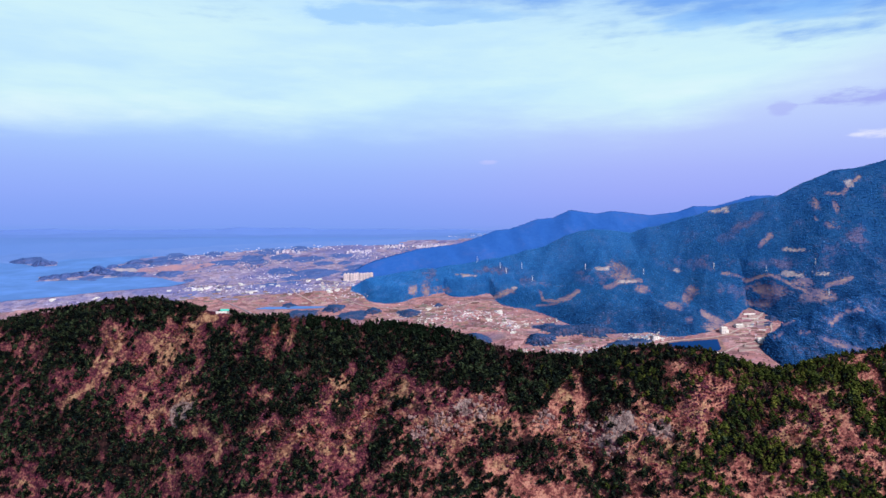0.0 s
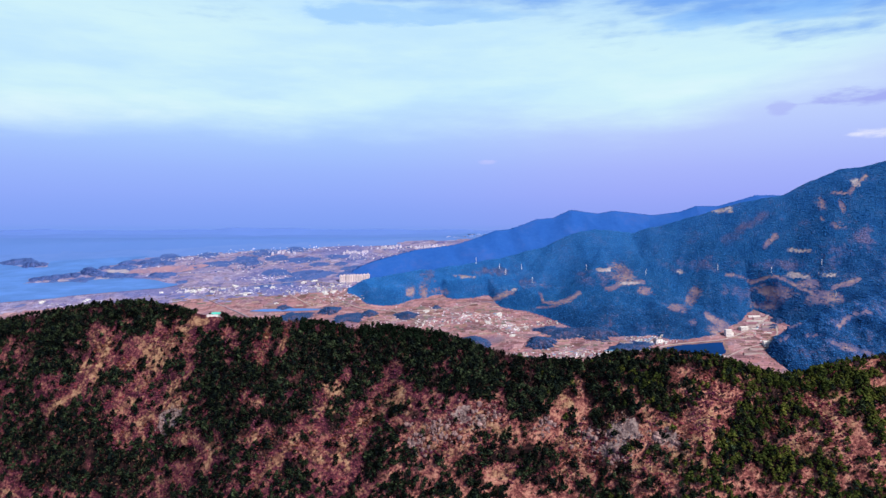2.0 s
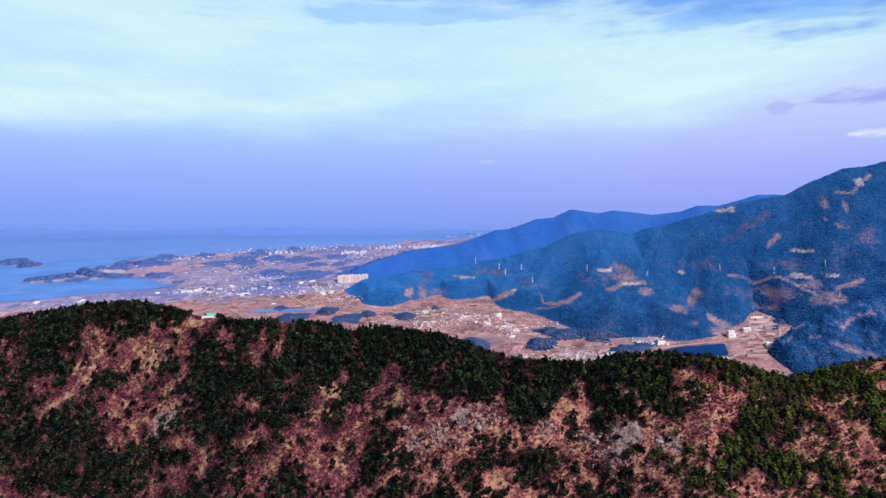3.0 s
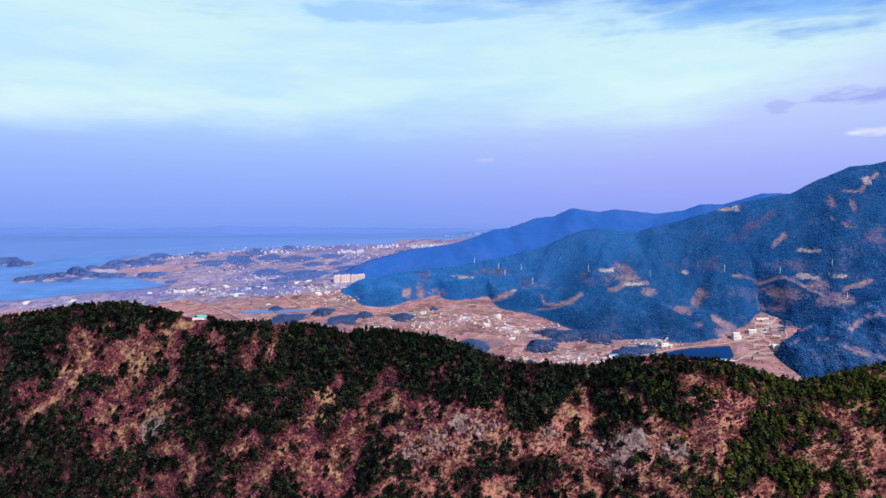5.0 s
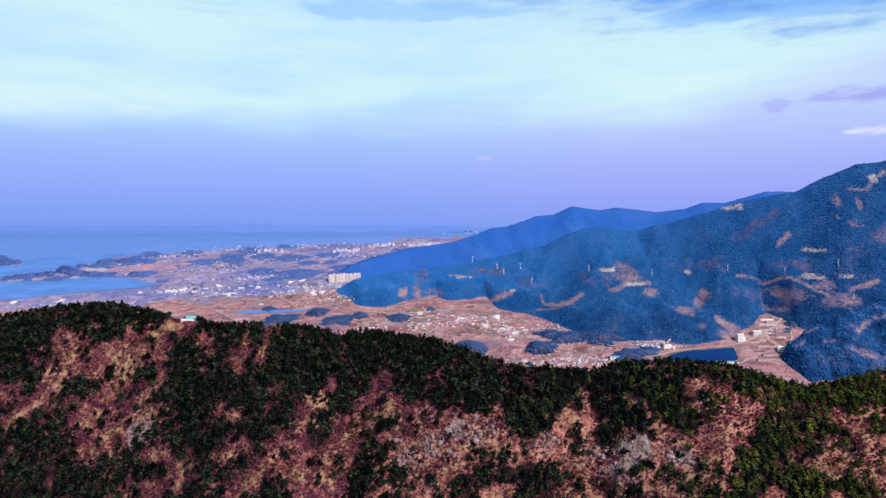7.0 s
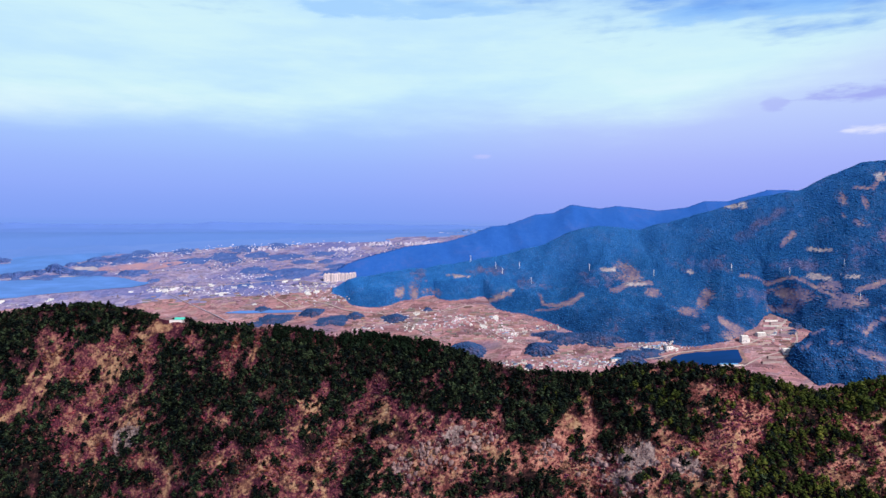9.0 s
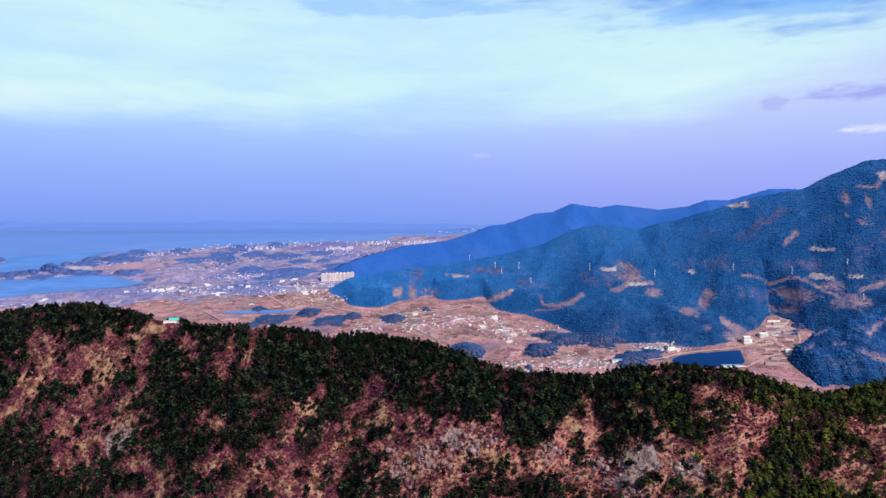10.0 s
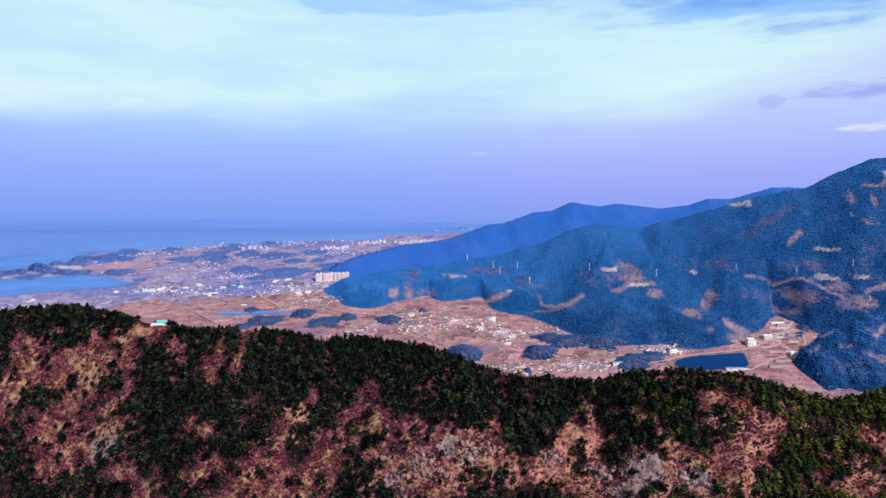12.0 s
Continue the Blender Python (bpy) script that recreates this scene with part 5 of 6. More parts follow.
def ribbon(name, line, width, mat, label, lift=1.9, over=ground_z):
    """A road as a ribbon with thickness along a smooth line over the plain."""
    pts = []
    for (a, b), (c, d) in zip(line, line[1:]):
        k = max(2, int(math.hypot(c - a, d - b) / 12))
        pts += [(a + (c - a) * t / k, b + (d - b) * t / k) for t in range(k)]
    pts.append(line[-1])
    pts = np.array(pts, float)
    for _ in range(3):
        pts[1:-1] = (pts[:-2] + 2 * pts[1:-1] + pts[2:]) / 4
    way = np.gradient(pts, axis=0)
    side = np.stack([-way[:, 1], way[:, 0]], -1) / np.linalg.norm(way, axis=1, keepdims=True) * width / 2
    bm = bmesh.new()
    rows = []
    for p, s in zip(pts, side):
        z = float(over(*p)) + lift
        rows.append([bm.verts.new((p[0] + s[0] * k, p[1] + s[1] * k, z - dz)) for k, dz in ((1.15, 1.2), (1, 0), (-1, 0), (-1.15, 1.2))])
    for r, q in zip(rows, rows[1:]):
        for i in range(3):
            bm.faces.new((r[i], r[i + 1], q[i + 1], q[i]))
    bmesh.ops.recalc_face_normals(bm, faces=bm.faces)
    me = bpy.data.meshes.new(name)
    bm.to_mesh(me)
    bm.free()
    me.materials.append(mat)
    return tagged(new(name, me), label, "road", kind="structure")


ribbon("road_1", [(-860, 2172), (-825, 2145), (-770, 2106), (-708, 2064), (-648, 2025), (-560, 1960)], 2.6, ASPHALT, "grey asphalt trunk road across the fields")
ribbon("road_2", [(517, 1757), (560, 1763), (604, 1779), (677, 1785), (747, 1789), (784, 1798), (827, 1820), (862, 1838), (914, 1877), (954, 1917)], 5, CONCRETE, "pale concrete lane round the reservoir")
ribbon("road_3", [(-180, 2010), (-140, 1976), (-72, 1927), (-24, 1887), (30, 1850)], 2.2, CONCRETE, "narrow pale farm lane")
ribbon("road_4", [(-520, 2130), (-510, 2115), (-467, 2081), (-430, 2045)], 3.5, CONCRETE, "narrow pale farm lane")
ribbon("road_5", [(100, 1950), (119, 1922), (155, 1875), (221, 1836), (263, 1811), (330, 1775)], 2.4, CONCRETE, "pale lane winding through the village")
ribbon("road_6", [(737, 1716), (808, 1753), (865, 1766), (921, 1805), (930, 1840)], 4, CONCRETE, "pale lane through the side valley")
ribbon("road_7", [(-420, 2090), (-330, 2060), (-270, 2020), (-143, 1992), (25, 2000), (90, 2025)], 4.5, CONCRETE, "pale lane along the foot of the hills")
ribbon("road_8", [(-900, 2190), (-760, 2180), (-600, 2190), (-470, 2200), (-360, 2170)], 2.4, CONCRETE, "pale road through the plain")
ribbon("road_9", [(280, 1880), (420, 1815), (520, 1790), (580, 1800)], 2.4, CONCRETE, "pale lane between two hamlets")


# ---- buildings ----
def box(bm, x0, x1, y0, y1, z0, z1):
    v = [bm.verts.new(p) for p in ((x0, y0, z0), (x1, y0, z0), (x1, y1, z0), (x0, y1, z0), (x0, y0, z1), (x1, y0, z1), (x1, y1, z1), (x0, y1, z1))]
    for f in ((3, 2, 1, 0), (4, 5, 6, 7), (0, 1, 5, 4), (1, 2, 6, 5), (2, 3, 7, 6), (3, 0, 4, 7)):
        bm.faces.new([v[i] for i in f])


def gable(bm, x0, x1, y0, y1, z, rise, over=0.5, thick=0.35):
    """A pitched roof with eaves, its ridge along x."""
    ym = (y0 + y1) / 2
    prof = [(y0 - over, z - 0.2), (ym, z + rise), (y1 + over, z - 0.2), (y1 + over, z - 0.2 - thick), (ym, z + rise - thick), (y0 - over, z - 0.2 - thick)]
    a, b = [[bm.verts.new((x, y, h)) for y, h in prof] for x in (x0 - over, x1 + over)]
    for i in range(6):
        j = (i + 1) % 6
        bm.faces.new((a[i], a[j], b[j], b[i]))
    for r in (a, b):
        bm.faces.new((r[0], r[1], r[4], r[5])), bm.faces.new((r[1], r[2], r[3], r[4]))
    bmesh.ops.recalc_face_normals(bm, faces=bm.faces)


def piece(name, mat, parent, *shapes, label=""):
    """One part of a thing out of (function, arguments) pairs."""
    bm = bmesh.new()
    for fn, *args in shapes:
        fn(bm, *args)
    me = bpy.data.meshes.new(name)
    bm.to_mesh(me)
    bm.free()
    me.materials.append(mat)
    return part(name, me, parent, label)


def gable_wall(bm, x0, x1, y0, y1, z0, z1, rise):
    """Walls up to the eaves with pointed gable ends; z0 lies in the ground."""
    ym = (y0 + y1) / 2
    lo = [bm.verts.new((x, y, z0)) for x, y in ((x0, y0), (x1, y0), (x1, y1), (x0, y1))]
    hi = [bm.verts.new((x, y, z1)) for x, y in ((x0, y0), (x1, y0), (x1, y1), (x0, y1))]
    tip = [bm.verts.new((x, ym, z1 + rise)) for x in (x0, x1)]
    bm.faces.new((lo[0], lo[1], hi[1], hi[0])), bm.faces.new((lo[2], lo[3], hi[3], hi[2]))
    bm.faces.new((lo[1], lo[2], hi[2], tip[1], hi[1])), bm.faces.new((lo[3], lo[0], hi[0], tip[0], hi[3]))
    bm.faces.new((hi[0], hi[1], tip[1], tip[0])), bm.faces.new((hi[2], hi[3], tip[0], tip[1]))


def house(w, d, h, wall, roof, label):
    ob = new("house")
    piece("wall", wall, ob, (gable_wall, -w / 2, w / 2, -d / 2, d / 2, -4, h, d * 0.2))
    piece("roof", roof, ob, (gable, -w / 2, w / 2, -d / 2, d / 2, h + 0.3, d * 0.22))
    piece("door", GLASSY, ob, (box, -0.6, 0.6, -d / 2 - 0.08, -d / 2 + 0.1, 0, 2.1))
    for s in (-1, 1):
        piece("window", GLASSY, ob, (box, s * w * 0.3 - 0.9, s * w * 0.3 + 0.9, -d / 2 - 0.06, -d / 2 + 0.1, 0.9, 2.1))
    return tagged(ob, label, "house", "village houses")


def flat_house(w, d, h, wall, label):
    ob = new("flat_roofed_house")
    piece("wall", wall, ob, (box, -w / 2, w / 2, -d / 2, d / 2, -4, h))
    piece("parapet", ROOFW, ob, (box, -w / 2 - 0.2, w / 2 + 0.2, -d / 2 - 0.2, d / 2 + 0.2, h, h + 0.5))
    piece("stair_head", wall, ob, (box, w * 0.1, w * 0.38, -1, 1.6, h + 0.5, h + 2.6))
    for k in range(max(1, int(h // 3))):
        for s in (-1, 0, 1):
            piece("window", GLASSY, ob, (box, s * w * 0.3 - 0.8, s * w * 0.3 + 0.8, -d / 2 - 0.06, -d / 2 + 0.1, 0.9 + 3 * k, 2.3 + 3 * k))
    return tagged(ob, label, "house", "village houses")


def put(ob, x, y, turn, sink=0.0, z=None, scale=None):
    z = float(ground_z(x, y)) if z is None else z
    ob.matrix_basis = Matrix.LocRotScale((x, y, z - sink), Euler((0, 0, turn)), scale)


HOUSES = [house(7, 5.5, 2.9, WALLW, ROOFG, "white rendered house with a grey gabled roof"), house(6.5, 5, 2.7, WALLW, ROOFR, "small white house with an orange tiled roof"),
          house(8, 5.5, 2.9, WALLG, ROOFB, "grey farmhouse with a blue sheet roof"), flat_house(6, 5, 5.2, WALLW, "white two-storey house with a flat roof"),
          house(12, 4.5, 2.2, ROOFW, ROOFW, "long white greenhouse-like shed"), flat_house(5.5, 4.8, 3.0, WALLW, "low white house with a flat roof")]
used = [0] * len(HOUSES)
# hamlets: x, y, half width, half depth, how many
HAMLETS = [(72, 1947, 89, 25, 30), (188, 1886, 44, 24, 20), (312, 1750, 101, 18, 36), (554, 1804, 50, 17, 36), (-375, 2151, 57, 27, 36), (-252, 2087, 48, 16, 18), (-56, 1929, 45, 19, 14), (880, 1828, 30, 24, 7),
           (292, 1905, 32, 13, 10), (175, 1758, 44, 14, 24), (-209, 1933, 32, 11, 10), (420, 1752, 40, 14, 18)]
taken = []
for cx, cy, hw, hd, count in HAMLETS:
    for _ in range(count):
        for _ in range(12):
            x, y = cx + rng.uniform(-1, 1) * hw, cy + rng.uniform(-1, 1) * hd
            if all(math.hypot(x - a, y - b) > 7.5 for a, b in taken):
                break
        else:
            continue
        taken.append((x, y))
        k = rng.choice(len(HOUSES), p=[0.36, 0.12, 0.16, 0.10, 0.12, 0.14])
        ob = HOUSES[k] if not used[k] else copy_thing(HOUSES[k], Matrix())
        used[k] = 1
        put(ob, x, y, rng.choice([0.15, 0.25, -0.3, 1.7, 0.05, -0.12]) + rng.uniform(-0.12, 0.12), -0.4, None, (rng.uniform(0.7, 1.3), rng.uniform(0.6, 0.9), rng.uniform(0.4, 0.65)))

# long white sheds standing alone or in rows among the fields
for sx0, sy0 in ((-678, 2134), (-661, 2136), (-644, 2138), (-601, 2175), (-581, 2170), (-861, 2167), (-841, 2169), (-822, 2171), (-710, 2189), (-633, 2167), (-396, 2123), (-371, 2128), (-254, 2110), (-229, 2124), (-524, 2110), (-541, 2068), (-482, 2193), (-447, 2200), (-744, 2172), (-778, 2154), (-952, 2164), (-66, 1991), (-140, 1982), (119, 1923), (184, 1853), (154, 1961), (-1328, 2140), (-1184, 2140)):
    for row in range(rng.randint(1, 4)):
        put(copy_thing(HOUSES[4], Matrix()), sx0 + rng.uniform(-4, 4), sy0 - 5.5 * row, rng.uniform(-0.12, 0.12), -0.4, None, (rng.uniform(0.8, 1.5), rng.uniform(0.6, 0.9), rng.uniform(0.7, 1.0)))


# ---- tilled plots between the hamlets ----
def field_plot(w, d):
    """A raised plot with sloping banks and slightly uneven corners, lying on the tilted plain."""
    rim = [(-1, -1), (0, -1), (1, -1), (1, 0), (1, 1), (0, 1), (-1, 1), (-1, 0)]
    top = [(a * w / 2 * rng.uniform(0.88, 1.0), b * d / 2 * rng.uniform(0.85, 1.0), 0.0) for a, b in rim]
    low = [(x * 1.04, y * 1.1, -1.6) for x, y, _ in top]
    v = np.array(top + low)
    v[:, 2] += 0.4622 * v[:, 1] + 0.0401 * v[:, 0]
    f = [(i, (i + 1) % 8, 8 + (i + 1) % 8) for i in range(8)] + [(i, 8 + (i + 1) % 8, 8 + i) for i in range(8)] + [(0, i, i + 1) for i in range(1, 7)]
    return mesh_from("field_plot", v, np.array(f)[:, ::-1], [PLOT])


PLOTS = [field_plot(w, d) for w, d in ((16, 4.5), (22, 5), (12, 5.5), (28, 4), (18, 7), (9, 4), (24, 6.5), (14, 3.5))]
made = 0
# districts: x, y, half width, half depth, how many
for cx, cy, hw, hd, count in ((30, 1990, 170, 34, 60), (110, 1905, 120, 40, 45), (380, 1790, 150, 26, 45), (850, 1790, 70, 40, 24), (-330, 2075, 150, 40, 50), (-650, 2100, 230, 36, 45), (-150, 1970, 110, 26, 30)):
    spots = []
    for _ in range(count * 3):
        if len(spots) == count:
            break
        x = cx + rng.uniform(-1, 1) * hw
        y = cy + rng.uniform(-1, 1) * hd
        free = all(abs(x - a) > 17 or abs(y - b) > 6 for a, b in spots) and all(math.hypot((x - a) / 1.6, y - b) > 7 for a, b in taken)
        dry = not ((-670 < x < -360 and 2005 < y < 2050) or (565 < x < 790 and 1705 < y < 1812))
        clear = mountain_z(x, y + 10) < ground_z(x, y + 10) - 1 and spur_z(x, y) < ground_z(x, y) - 1 and ridge_z(x, ridge_y(x) - y) < ground_z(x, y) - 2
        if free and dry and clear and all(math.hypot((x - g[0]) / 1.3, (y - g[1]) * 2.0) > g[2] * 0.95 + 6 for g in GROVES):
            spots.append((x, y))
    for x, y in spots:
        if made >= 300:
            break
        ob = new("field_plot", PLOTS[rng.randint(len(PLOTS))])
        ob.matrix_basis = Matrix.LocRotScale((x, y, float(ground_z(x, y)) + 1.3), None, (rng.uniform(0.8, 1.3), rng.uniform(0.8, 1.2), 1))
        tagged(ob, "bare tilled plot among winter fields on the plain", "field", "tilled plots on the plain")
        made += 1


def apartment(w, d, h, label, wall):
    """A slab block: body, stair towers, rows of dark glazing and a roof hut."""
    ob = new("apartment_block")
    piece("body", wall, ob, (box, -w / 2, w / 2, -d / 2, d / 2, -8, h))
    piece("parapet", wall, ob, (box, -w / 2 - 0.25, w / 2 + 0.25, -d / 2 - 0.25, d / 2 + 0.25, h, h + 0.8))
    piece("roof_hut", wall, ob, (box, -w * 0.22, w * 0.22, -d * 0.25, d * 0.25, h + 0.8, h + 3.6))
    for s in (-0.28, 0.28):
        piece("stair_glazing", GLASSY, ob, (box, w * s - w * 0.07, w * s + w * 0.07, -d / 2 - 0.1, -d / 2 + 0.1, 1.2, h - 1.2))
    return tagged(ob, label, "apartment block", "apartment blocks")


near_block = apartment(10.4, 8, 22, "rose-white high-rise apartment block at the forest edge", APTWALL)
for k in range(9):
    ob = near_block if k == 0 else copy_thing(near_block, Matrix())
    put(ob, -355 + 11.2 * k + rng.uniform(-1, 1), 2184 + 2 * math.sin(k * 1.9), rng.uniform(-0.06, 0.06), rng.uniform(0, 1))
far_block = apartment(8.5, 6, 6.5, "apartment block far across the plain coloured haze lavender", FARWALL)
for k, (x0, x1, y0, n) in enumerate(((-118, -12, 2400, 13), (-372, -290, 2382, 10), (-240, -170, 2415, 6), (-640, -560, 2400, 5))):
    for i in range(n):
        ob = far_block if k == i == 0 else copy_thing(far_block, Matrix())
        put(ob, x0 + (x1 - x0) * i / (n - 1) + rng.uniform(-2, 2), y0 + rng.uniform(-6, 6), rng.uniform(-0.2, 0.2), rng.uniform(0, 3))

# small buildings too far off to tell apart
verts, faces, n = [], [], 0
for cx, cy, hw, hd, count in ((-620, 2231, 74, 18, 40), (-688, 2151, 60, 16, 40), (-839, 2172, 70, 16, 40), (-1017, 2290, 76, 11, 12), (-614, 2425, 241, 17, 70), (-283, 2354, 156, 20, 60), (-1236, 2111, 105, 16, 14),
                              (-386, 2066, 68, 12, 10), (-964, 2397, 119, 13, 30), (-170, 2409, 120, 8, 40), (-508, 2144, 107, 27, 50), (-700, 2330, 220, 50, 40), (-1100, 2345, 120, 10, 10), (72, 1947, 110, 30, 50), (188, 1886, 60, 28, 36), (330, 1755, 130, 22, 60), (554, 1806, 60, 18, 30), (-300, 2120, 110, 40, 50), (-100, 1950, 90, 30, 26), (870, 1815, 45, 40, 10), (-60, 2000, 150, 20, 16)):
    for _ in range(int(count * 1.8)):
        x, y = cx + rng.normal() * hw * 0.6, cy + rng.normal() * hd * 0.7
        w, d, h = 1.0 + 3.4 * rng.beta(1.3, 2.6), rng.uniform(0.8, 1.6), rng.uniform(0.6, 1.6)
        z = float(ground_z(x, y))
        v = np.array([(a * w, b * d, c) for c in (-4, h) for a, b in ((-1, -1), (1, -1), (1, 1), (-1, 1))] + [(-w, 0, h + d * 0.4), (w, 0, h + d * 0.4)]) * (1, 1, 1)
        t = rng.uniform(-0.3, 0.3)
        v = np.stack([v[:, 0] * math.cos(t) - v[:, 1] * math.sin(t) + x, v[:, 0] * math.sin(t) + v[:, 1] * math.cos(t) + y, v[:, 2] + z], -1)
        verts.append(v)
        faces.append(np.array([(0, 1, 5), (0, 5, 4), (1, 2, 6), (1, 6, 5), (2, 3, 7), (2, 7, 6), (3, 0, 4), (3, 4, 7), (4, 5, 9), (4, 9, 8), (6, 7, 8), (6, 8, 9), (5, 6, 9), (7, 4, 8)]) + n)
        n += 10
tagged(new("distant_buildings", mesh_from("distant_buildings", np.concatenate(verts), np.concatenate(faces), [TOWN])), "scattered white buildings of far-off towns", "buildings", kind="stuff")


def works_hall(w, d, h, roof, label):
    """A works building: hall, lower wing, shallow roof, loading doors."""
    ob = new("works_building")
    piece("hall", WALLW, ob, (gable_wall, -w / 2, w / 2, -d / 2, d / 2, -8, h, d * 0.1))
    piece("roof", roof, ob, (gable, -w / 2, w / 2, -d / 2, d / 2, h + 0.3, d * 0.12))
    piece("wing", WALLW, ob, (box, w / 2, w * 0.8, -d * 0.4, d * 0.3, -8, h * 0.5))
    for s in (-0.25, 0.15):
        piece("loading_door", GLASSY, ob, (box, w * s - 1.6, w * s + 1.6, -d / 2 - 0.08, -d / 2 + 0.1, 0, 3.4))
    return tagged(ob, label, "works building")


for x, y, w, d, h, roof, turn, label in ((783, 1812, 17, 13, 14, ROOFW, 0.1, "tall white works building above the reservoir"), (836, 1836, 24, 11, 6, ROOFW, 0.3, "low white workshop beside the valley lane"),
                                         (868, 1762, 20, 14, 9, ROOFW, -0.1, "white hall among terraced fields"), (706, 1722, 44, 11, 4, ROOFB, 0.05, "long white shed with a bright blue roof"),
                                         (905, 1790, 12, 9, 5, ROOFG, 0.4, "small white building at the lane bend"), (440, 1758, 26, 12, 5, ROOFB, 0.1, "white village hall with a blue roof"), (584, 1796, 18, 12, 7, ROOFG, 0.2, "white building in the hamlet by the reservoir")):
    put(works_hall(w, d, h, roof, label), x, y, turn, -1.0)

# terraced plots in the side valley
for k, (x, y, w) in enumerate(((892, 1895, 34), (905, 1884, 42), (884, 1872, 46), (908, 1861, 36), (868, 1850, 40), (914, 1842, 44), (843, 1746, 60), (815, 1728, 50))):
    z = float(ground_z(x, y))
    ob = new("field_terrace")
    piece("bed", SAND if k in (0, 2, 3) else CLEARING, ob, (box, -w / 2, w / 2, -3.2, 3.2, -5, 3.2))
    piece("wall", WALLW if k in (0, 2) else CONCRETE, ob, (box, -w / 2 - 0.4, w / 2 + 0.4, -3.8, -3.2, -5, 3.5))
    put(tagged(ob, "pale terraced plot behind a low retaining wall", "terrace", "terraces in the side valley"), x, y, 0.08 * math.sin(k * 2.1), 0, z)


def pylon(h):
    """A lattice tower: four tapering legs, braces, three pairs of arms, insulators."""
    ob = new("power_pylon")

    def bar(bm, a, b, r):
        a, b = Vector(a), Vector(b)
        side = (b - a).cross(Vector((0.3, 0.2, 1))).normalized() * r
        up = (b - a).cross(side).normalized() * r
        p = [bm.verts.new(c + s * side + t * up) for c in (a, b) for s, t in ((1, 1), (-1, 1), (-1, -1), (1, -1))]
        for i in range(4):
            j = (i + 1) % 4
            bm.faces.new((p[i], p[j], p[j + 4], p[i + 4]))

    for sx, sy in ((1, 1), (-1, 1), (-1, -1), (1, -1)):
        piece("leg", STEEL, ob, (bar, (sx * 1.2, sy * 1.2, -3), (sx * 0.3, sy * 0.3, h), 0.09))
    for k in range(5):
        a, b = h * k / 5, h * (k + 1) / 5
        ra, rb = 1.1 - 0.8 * k / 5, 1.1 - 0.8 * (k + 1) / 5
        for s in (-1, 1):
            piece("brace", STEEL, ob, (bar, (-ra, s * ra, a), (rb, s * rb, b), 0.06), (bar, (ra, s * ra, a), (-rb, s * rb, b), 0.06))
    for z, w in ((h * 0.66, 1.8), (h * 0.8, 2.1), (h * 0.94, 1.6)):
        for s in (-1, 1):
            arm = piece("arm", STEEL, ob, (bar, (0, 0, z + 0.8), (s * w, 0, z + 0.2), 0.08), (bar, (0, 0, z - 0.3), (s * w, 0, z + 0.2), 0.07))
            piece("insulator", WALLW, arm, (bar, (s * w, 0, z + 0.2), (s * w, 0, z - 1.3), 0.08))
    return tagged(ob, "slender grey steel lattice pylon standing in the forest", "pylon", "pylons along the mountain")


tower = pylon(20)
for k, (x, y) in enumerate(((964, 1940), (822, 1984), (607, 1995), (438, 2058), (243, 2145), (269, 2068), (1101, 1844), (97, 2212), (172, 2160), (190, 2130), (1094, 1905))):
    put(tower if k == 0 else copy_thing(tower, Matrix()), x, y, 0.5, 0, float(mountain_z(x, y)))

# ---- the shelter on the crest of the near ridge ----
hut = new("hilltop_shelter")
piece("terrace_wall", WALLW, hut, (box, -15, 11, -6.2, -5.6, -11, 1.2), label="white rendered terrace wall")
piece("deck", CONCRETE, hut, (box, -15, 11, -5.6, 6, -11, 0.6))
piece("back_wall", WALLW, hut, (box, -4, 13, 4.2, 4.8, 0.6, 2.5))
for i in range(4):
    piece("post", STEEL, hut, (box, -3.8 + 5.5 * i, -3.4 + 5.5 * i, -4.6, -4.2, 0.6, 2.5))
piece("roof", TEAL, hut, (gable, -5, 14, -5.0, 5.0, 2.6, 3.4), label="turquoise sheet roof")
hx, hd_ = -531, -6.0
put(tagged(hut, "white hilltop shelter with a turquoise roof on the ridge crest", "shelter"), hx, float(ridge_y(hx)) - hd_, 0.06, 0, float(ridge_z(hx, 0.0)) + 1.6)


# ---- rocks on the near ridge ----
def boulder_mesh(seed, tall):
    """A cracked block of rock with uneven faces."""
    r = np.random.RandomState(seed)
    bm = bmesh.new()
    bmesh.ops.create_icosphere(bm, subdivisions=2, radius=1.0)
    cuts = [Vector(r.normal(size=3)).normalized() for _ in range(7)]
    for v in bm.verts:
        for c in cuts:
            over = v.co.dot(c) - 0.62
            if over > 0:
                v.co -= c * over
        v.co += Vector(r.normal(size=3)) * 0.035
        v.co.z *= tall
    me = bpy.data.meshes.new("boulder")
    bm.to_mesh(me)
    bm.free()
    me.materials.append(ROCK)
    return me


BOULDERS = [boulder_mesh(k, t) for k, t in enumerate((0.9, 1.3, 0.8, 1.5, 1.0, 1.2))]
count = 0
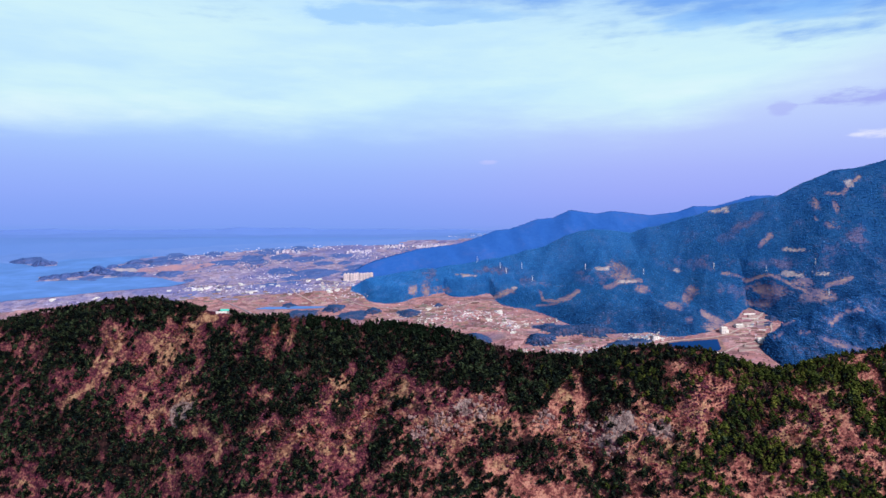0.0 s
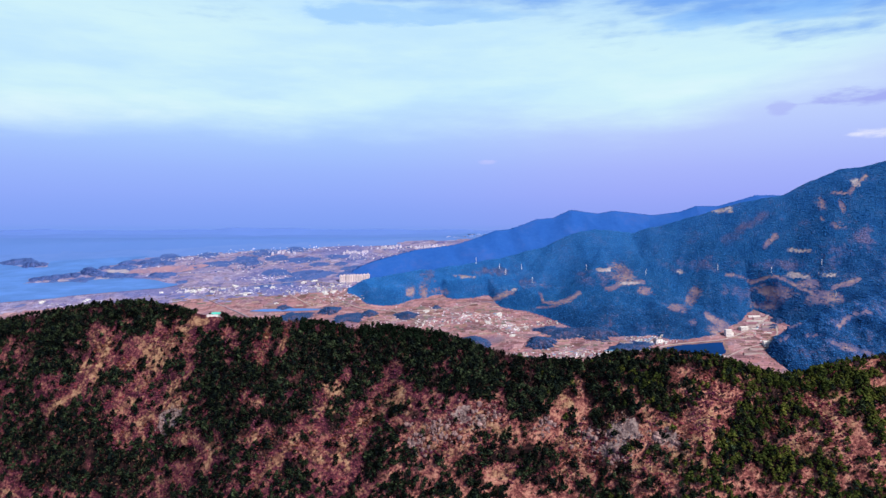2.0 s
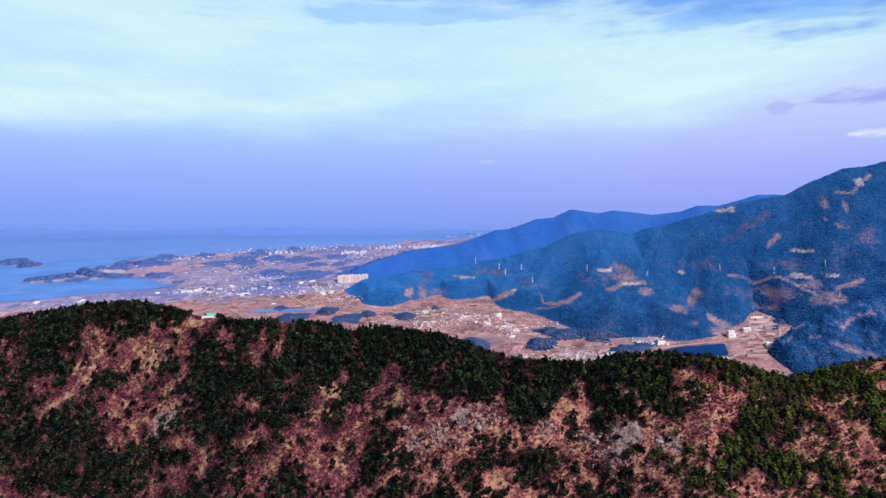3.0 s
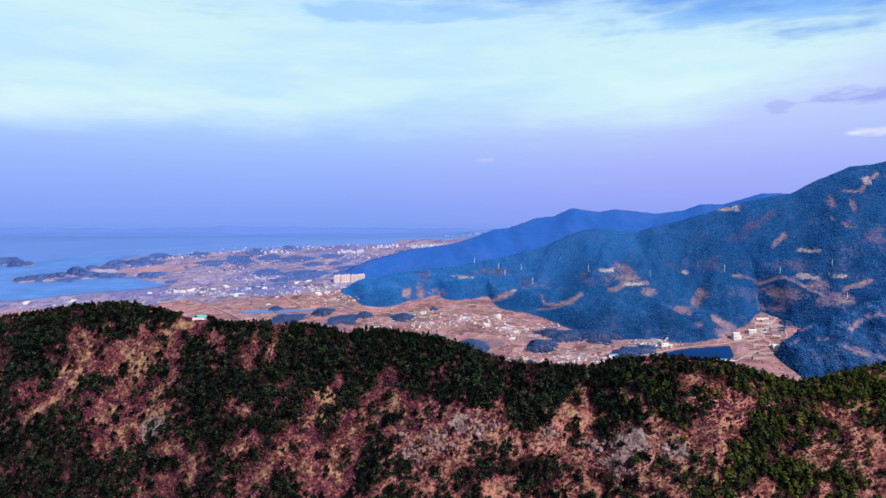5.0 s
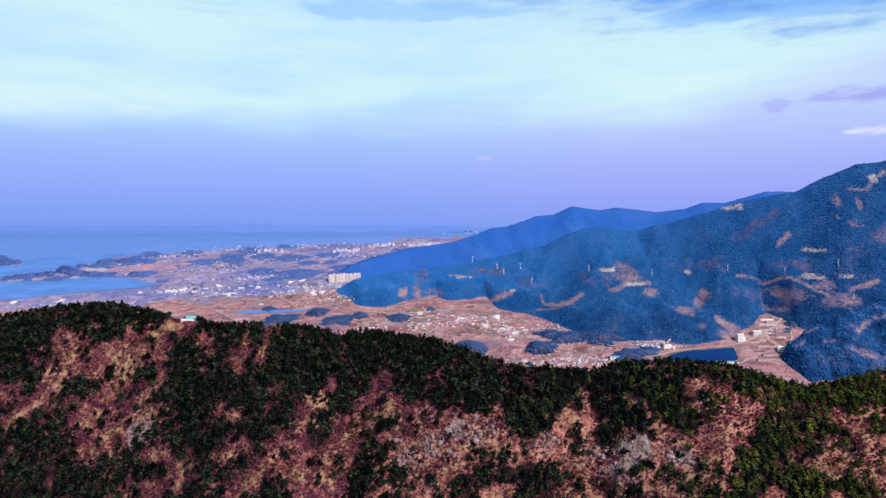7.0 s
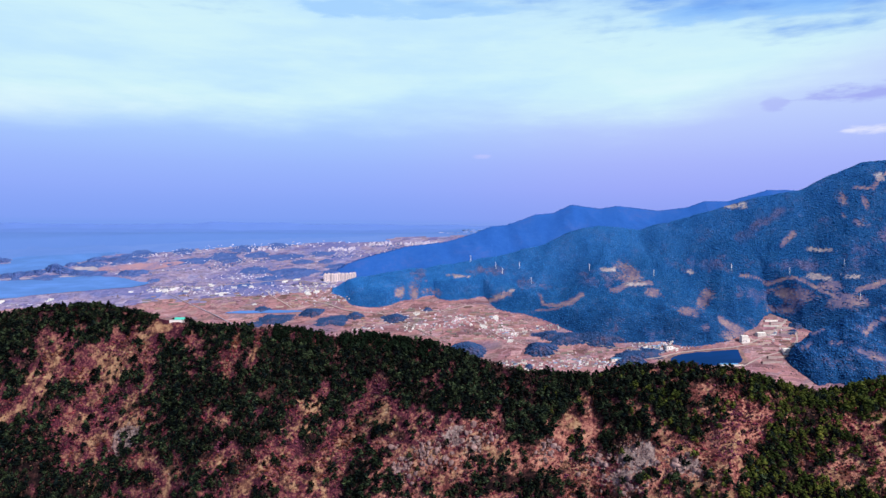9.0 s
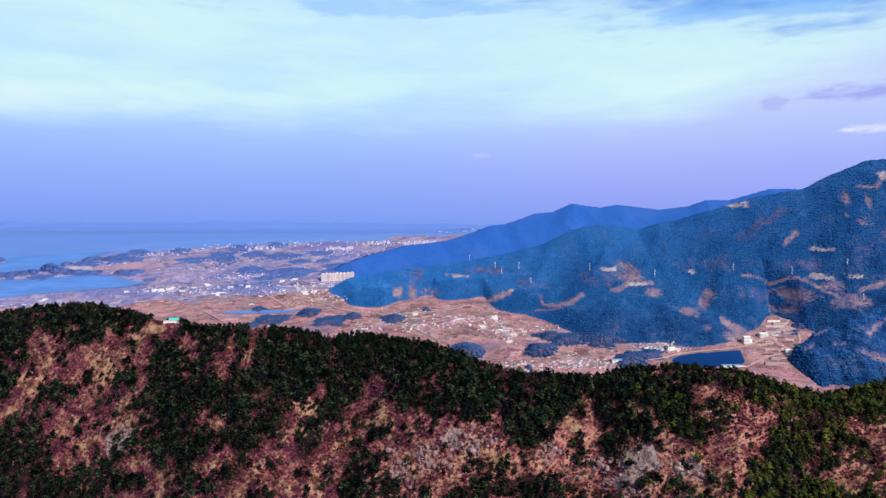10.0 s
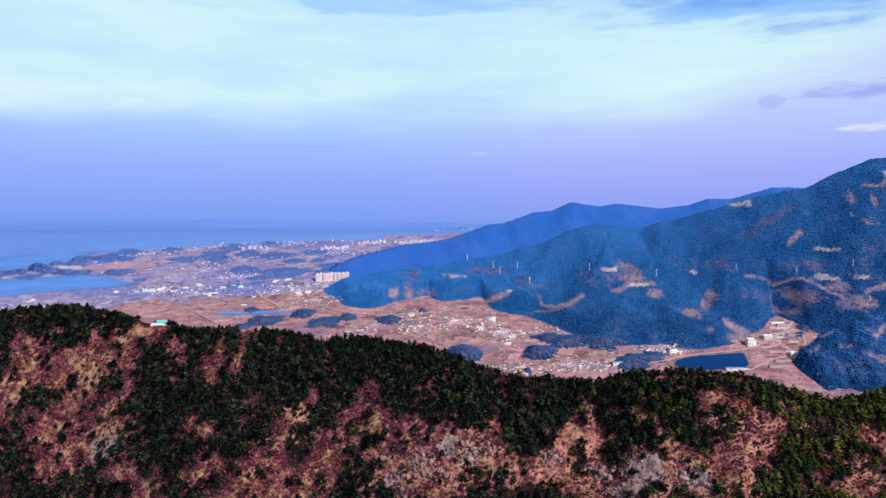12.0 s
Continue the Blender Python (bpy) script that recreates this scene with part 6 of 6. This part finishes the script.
while count < 280:
    cx, cz, rx_, rz_ = ROCKY[rng.randint(len(ROCKY))]
    x, zt = cx + rng.normal() * rx_ * 0.5, cz + rng.normal() * rz_ * 0.55
    ds = np.linspace(10, 220, 106)
    d = float(ds[np.argmin(np.abs(ridge_z(np.full(106, x), ds) - zt))])
    ob = new("boulder", BOULDERS[rng.randint(6)])
    s = 1.5 + 5.6 * rng.beta(1.1, 3.2)
    ob.matrix_basis = Matrix.LocRotScale((x, float(ridge_y(x)) - d, float(ridge_z(x, d)) + 0.15 * s), Euler(rng.uniform(-0.25, 0.25, 3) + (0, 0, rng.uniform(0, 6))), (s * rng.uniform(0.9, 1.7), s * rng.uniform(0.8, 1.2), s * rng.uniform(0.8, 1.4)))
    tagged(ob, "pale weathered rock standing out of dry scrub", "rock", "rock outcrops on the ridge")
    count += 1

bm = bmesh.new()
bmesh.ops.create_icosphere(bm, subdivisions=1, radius=1.0)
rub_f = np.array([[v.index for v in f.verts] for f in bm.faces])
rub_v = np.array([v.co[:] for v in bm.verts])
bm.free()
rub = []
for _ in range(4):
    rub.append((rub_v * rng.uniform(0.6, 1.35, (len(rub_v), 1)) * (1, 0.8, 1.3), rub_f))
x, d = scatter(rng, -650, 560, 20, 210, 4.2, 2.8)
z = ridge_z(x, d)
lying = (in_patches(x, z, ROCKY, 0.7) > 0.15 + 0.9 * rng.rand(x.size)) | (rng.rand(x.size) < 0.006)
places = np.stack([x, ridge_y(x) - d, z], -1)[lying]
spread("rock_rubble", rub, places, rng.uniform(0.6, 2.0, len(places)), [ROCK], rng, (0.7, 1.4), "broken pale rock and scree between dry bushes", "rubble")

# ---- far hills beyond the plain, haze painted into their colours ----
hx_ = np.linspace(-3200, 1400, 160)
for k, (yb, high, base) in enumerate(((2680, 20, 436), (2900, 38, 438), (3200, 62, 440))):
    rows = np.linspace(0, 1, 6)
    X, R = np.meshgrid(hx_ * yb / 2600, rows, indexing="ij")
    crest = high * (0.8 + 0.4 * fbm(X / 420.0 + 9 * k, np.full_like(X, k * 3.7), 4))
    if k == 0:
        crest = crest + 22 * np.exp(-(((X - 120) / 120) ** 2))
    Z = base - 6 + np.clip(crest, 1, None) * R
    if k == 0:
        town_x, town_y, town_z = (v[(np.abs(X - 105) < 95) & (R > 0.1) & (R < 0.95)] for v in (X, yb + 130 * R, Z))
    tagged(sheet("far_hills_%d" % (k + 1), X, yb + 130 * R, Z, [(HAZEHILL, MISTHILL, FARMIST)[k]]), "low hills at the horizon coloured as if in haze", "hills", kind="structure")
# a pale town on the far slope, haze painted into its walls
verts, faces = [], []
for n in range(70):
    j = rng.randint(len(town_x))
    bx, by, bz = town_x[j] + rng.uniform(-14, 14), town_y[j], town_z[j]
    w, h = rng.uniform(3, 8), rng.uniform(0.6, 1.5)
    verts += [(bx + a * w, by + b * 4, bz + c) for c in (-4, h) for a, b in ((-1, -1), (1, -1), (1, 1), (-1, 1))]
    faces += [[8 * n + q for q in f] for f in ((4, 5, 6, 7), (0, 1, 5, 4), (1, 2, 6, 5), (2, 3, 7, 6), (3, 0, 4, 7))]
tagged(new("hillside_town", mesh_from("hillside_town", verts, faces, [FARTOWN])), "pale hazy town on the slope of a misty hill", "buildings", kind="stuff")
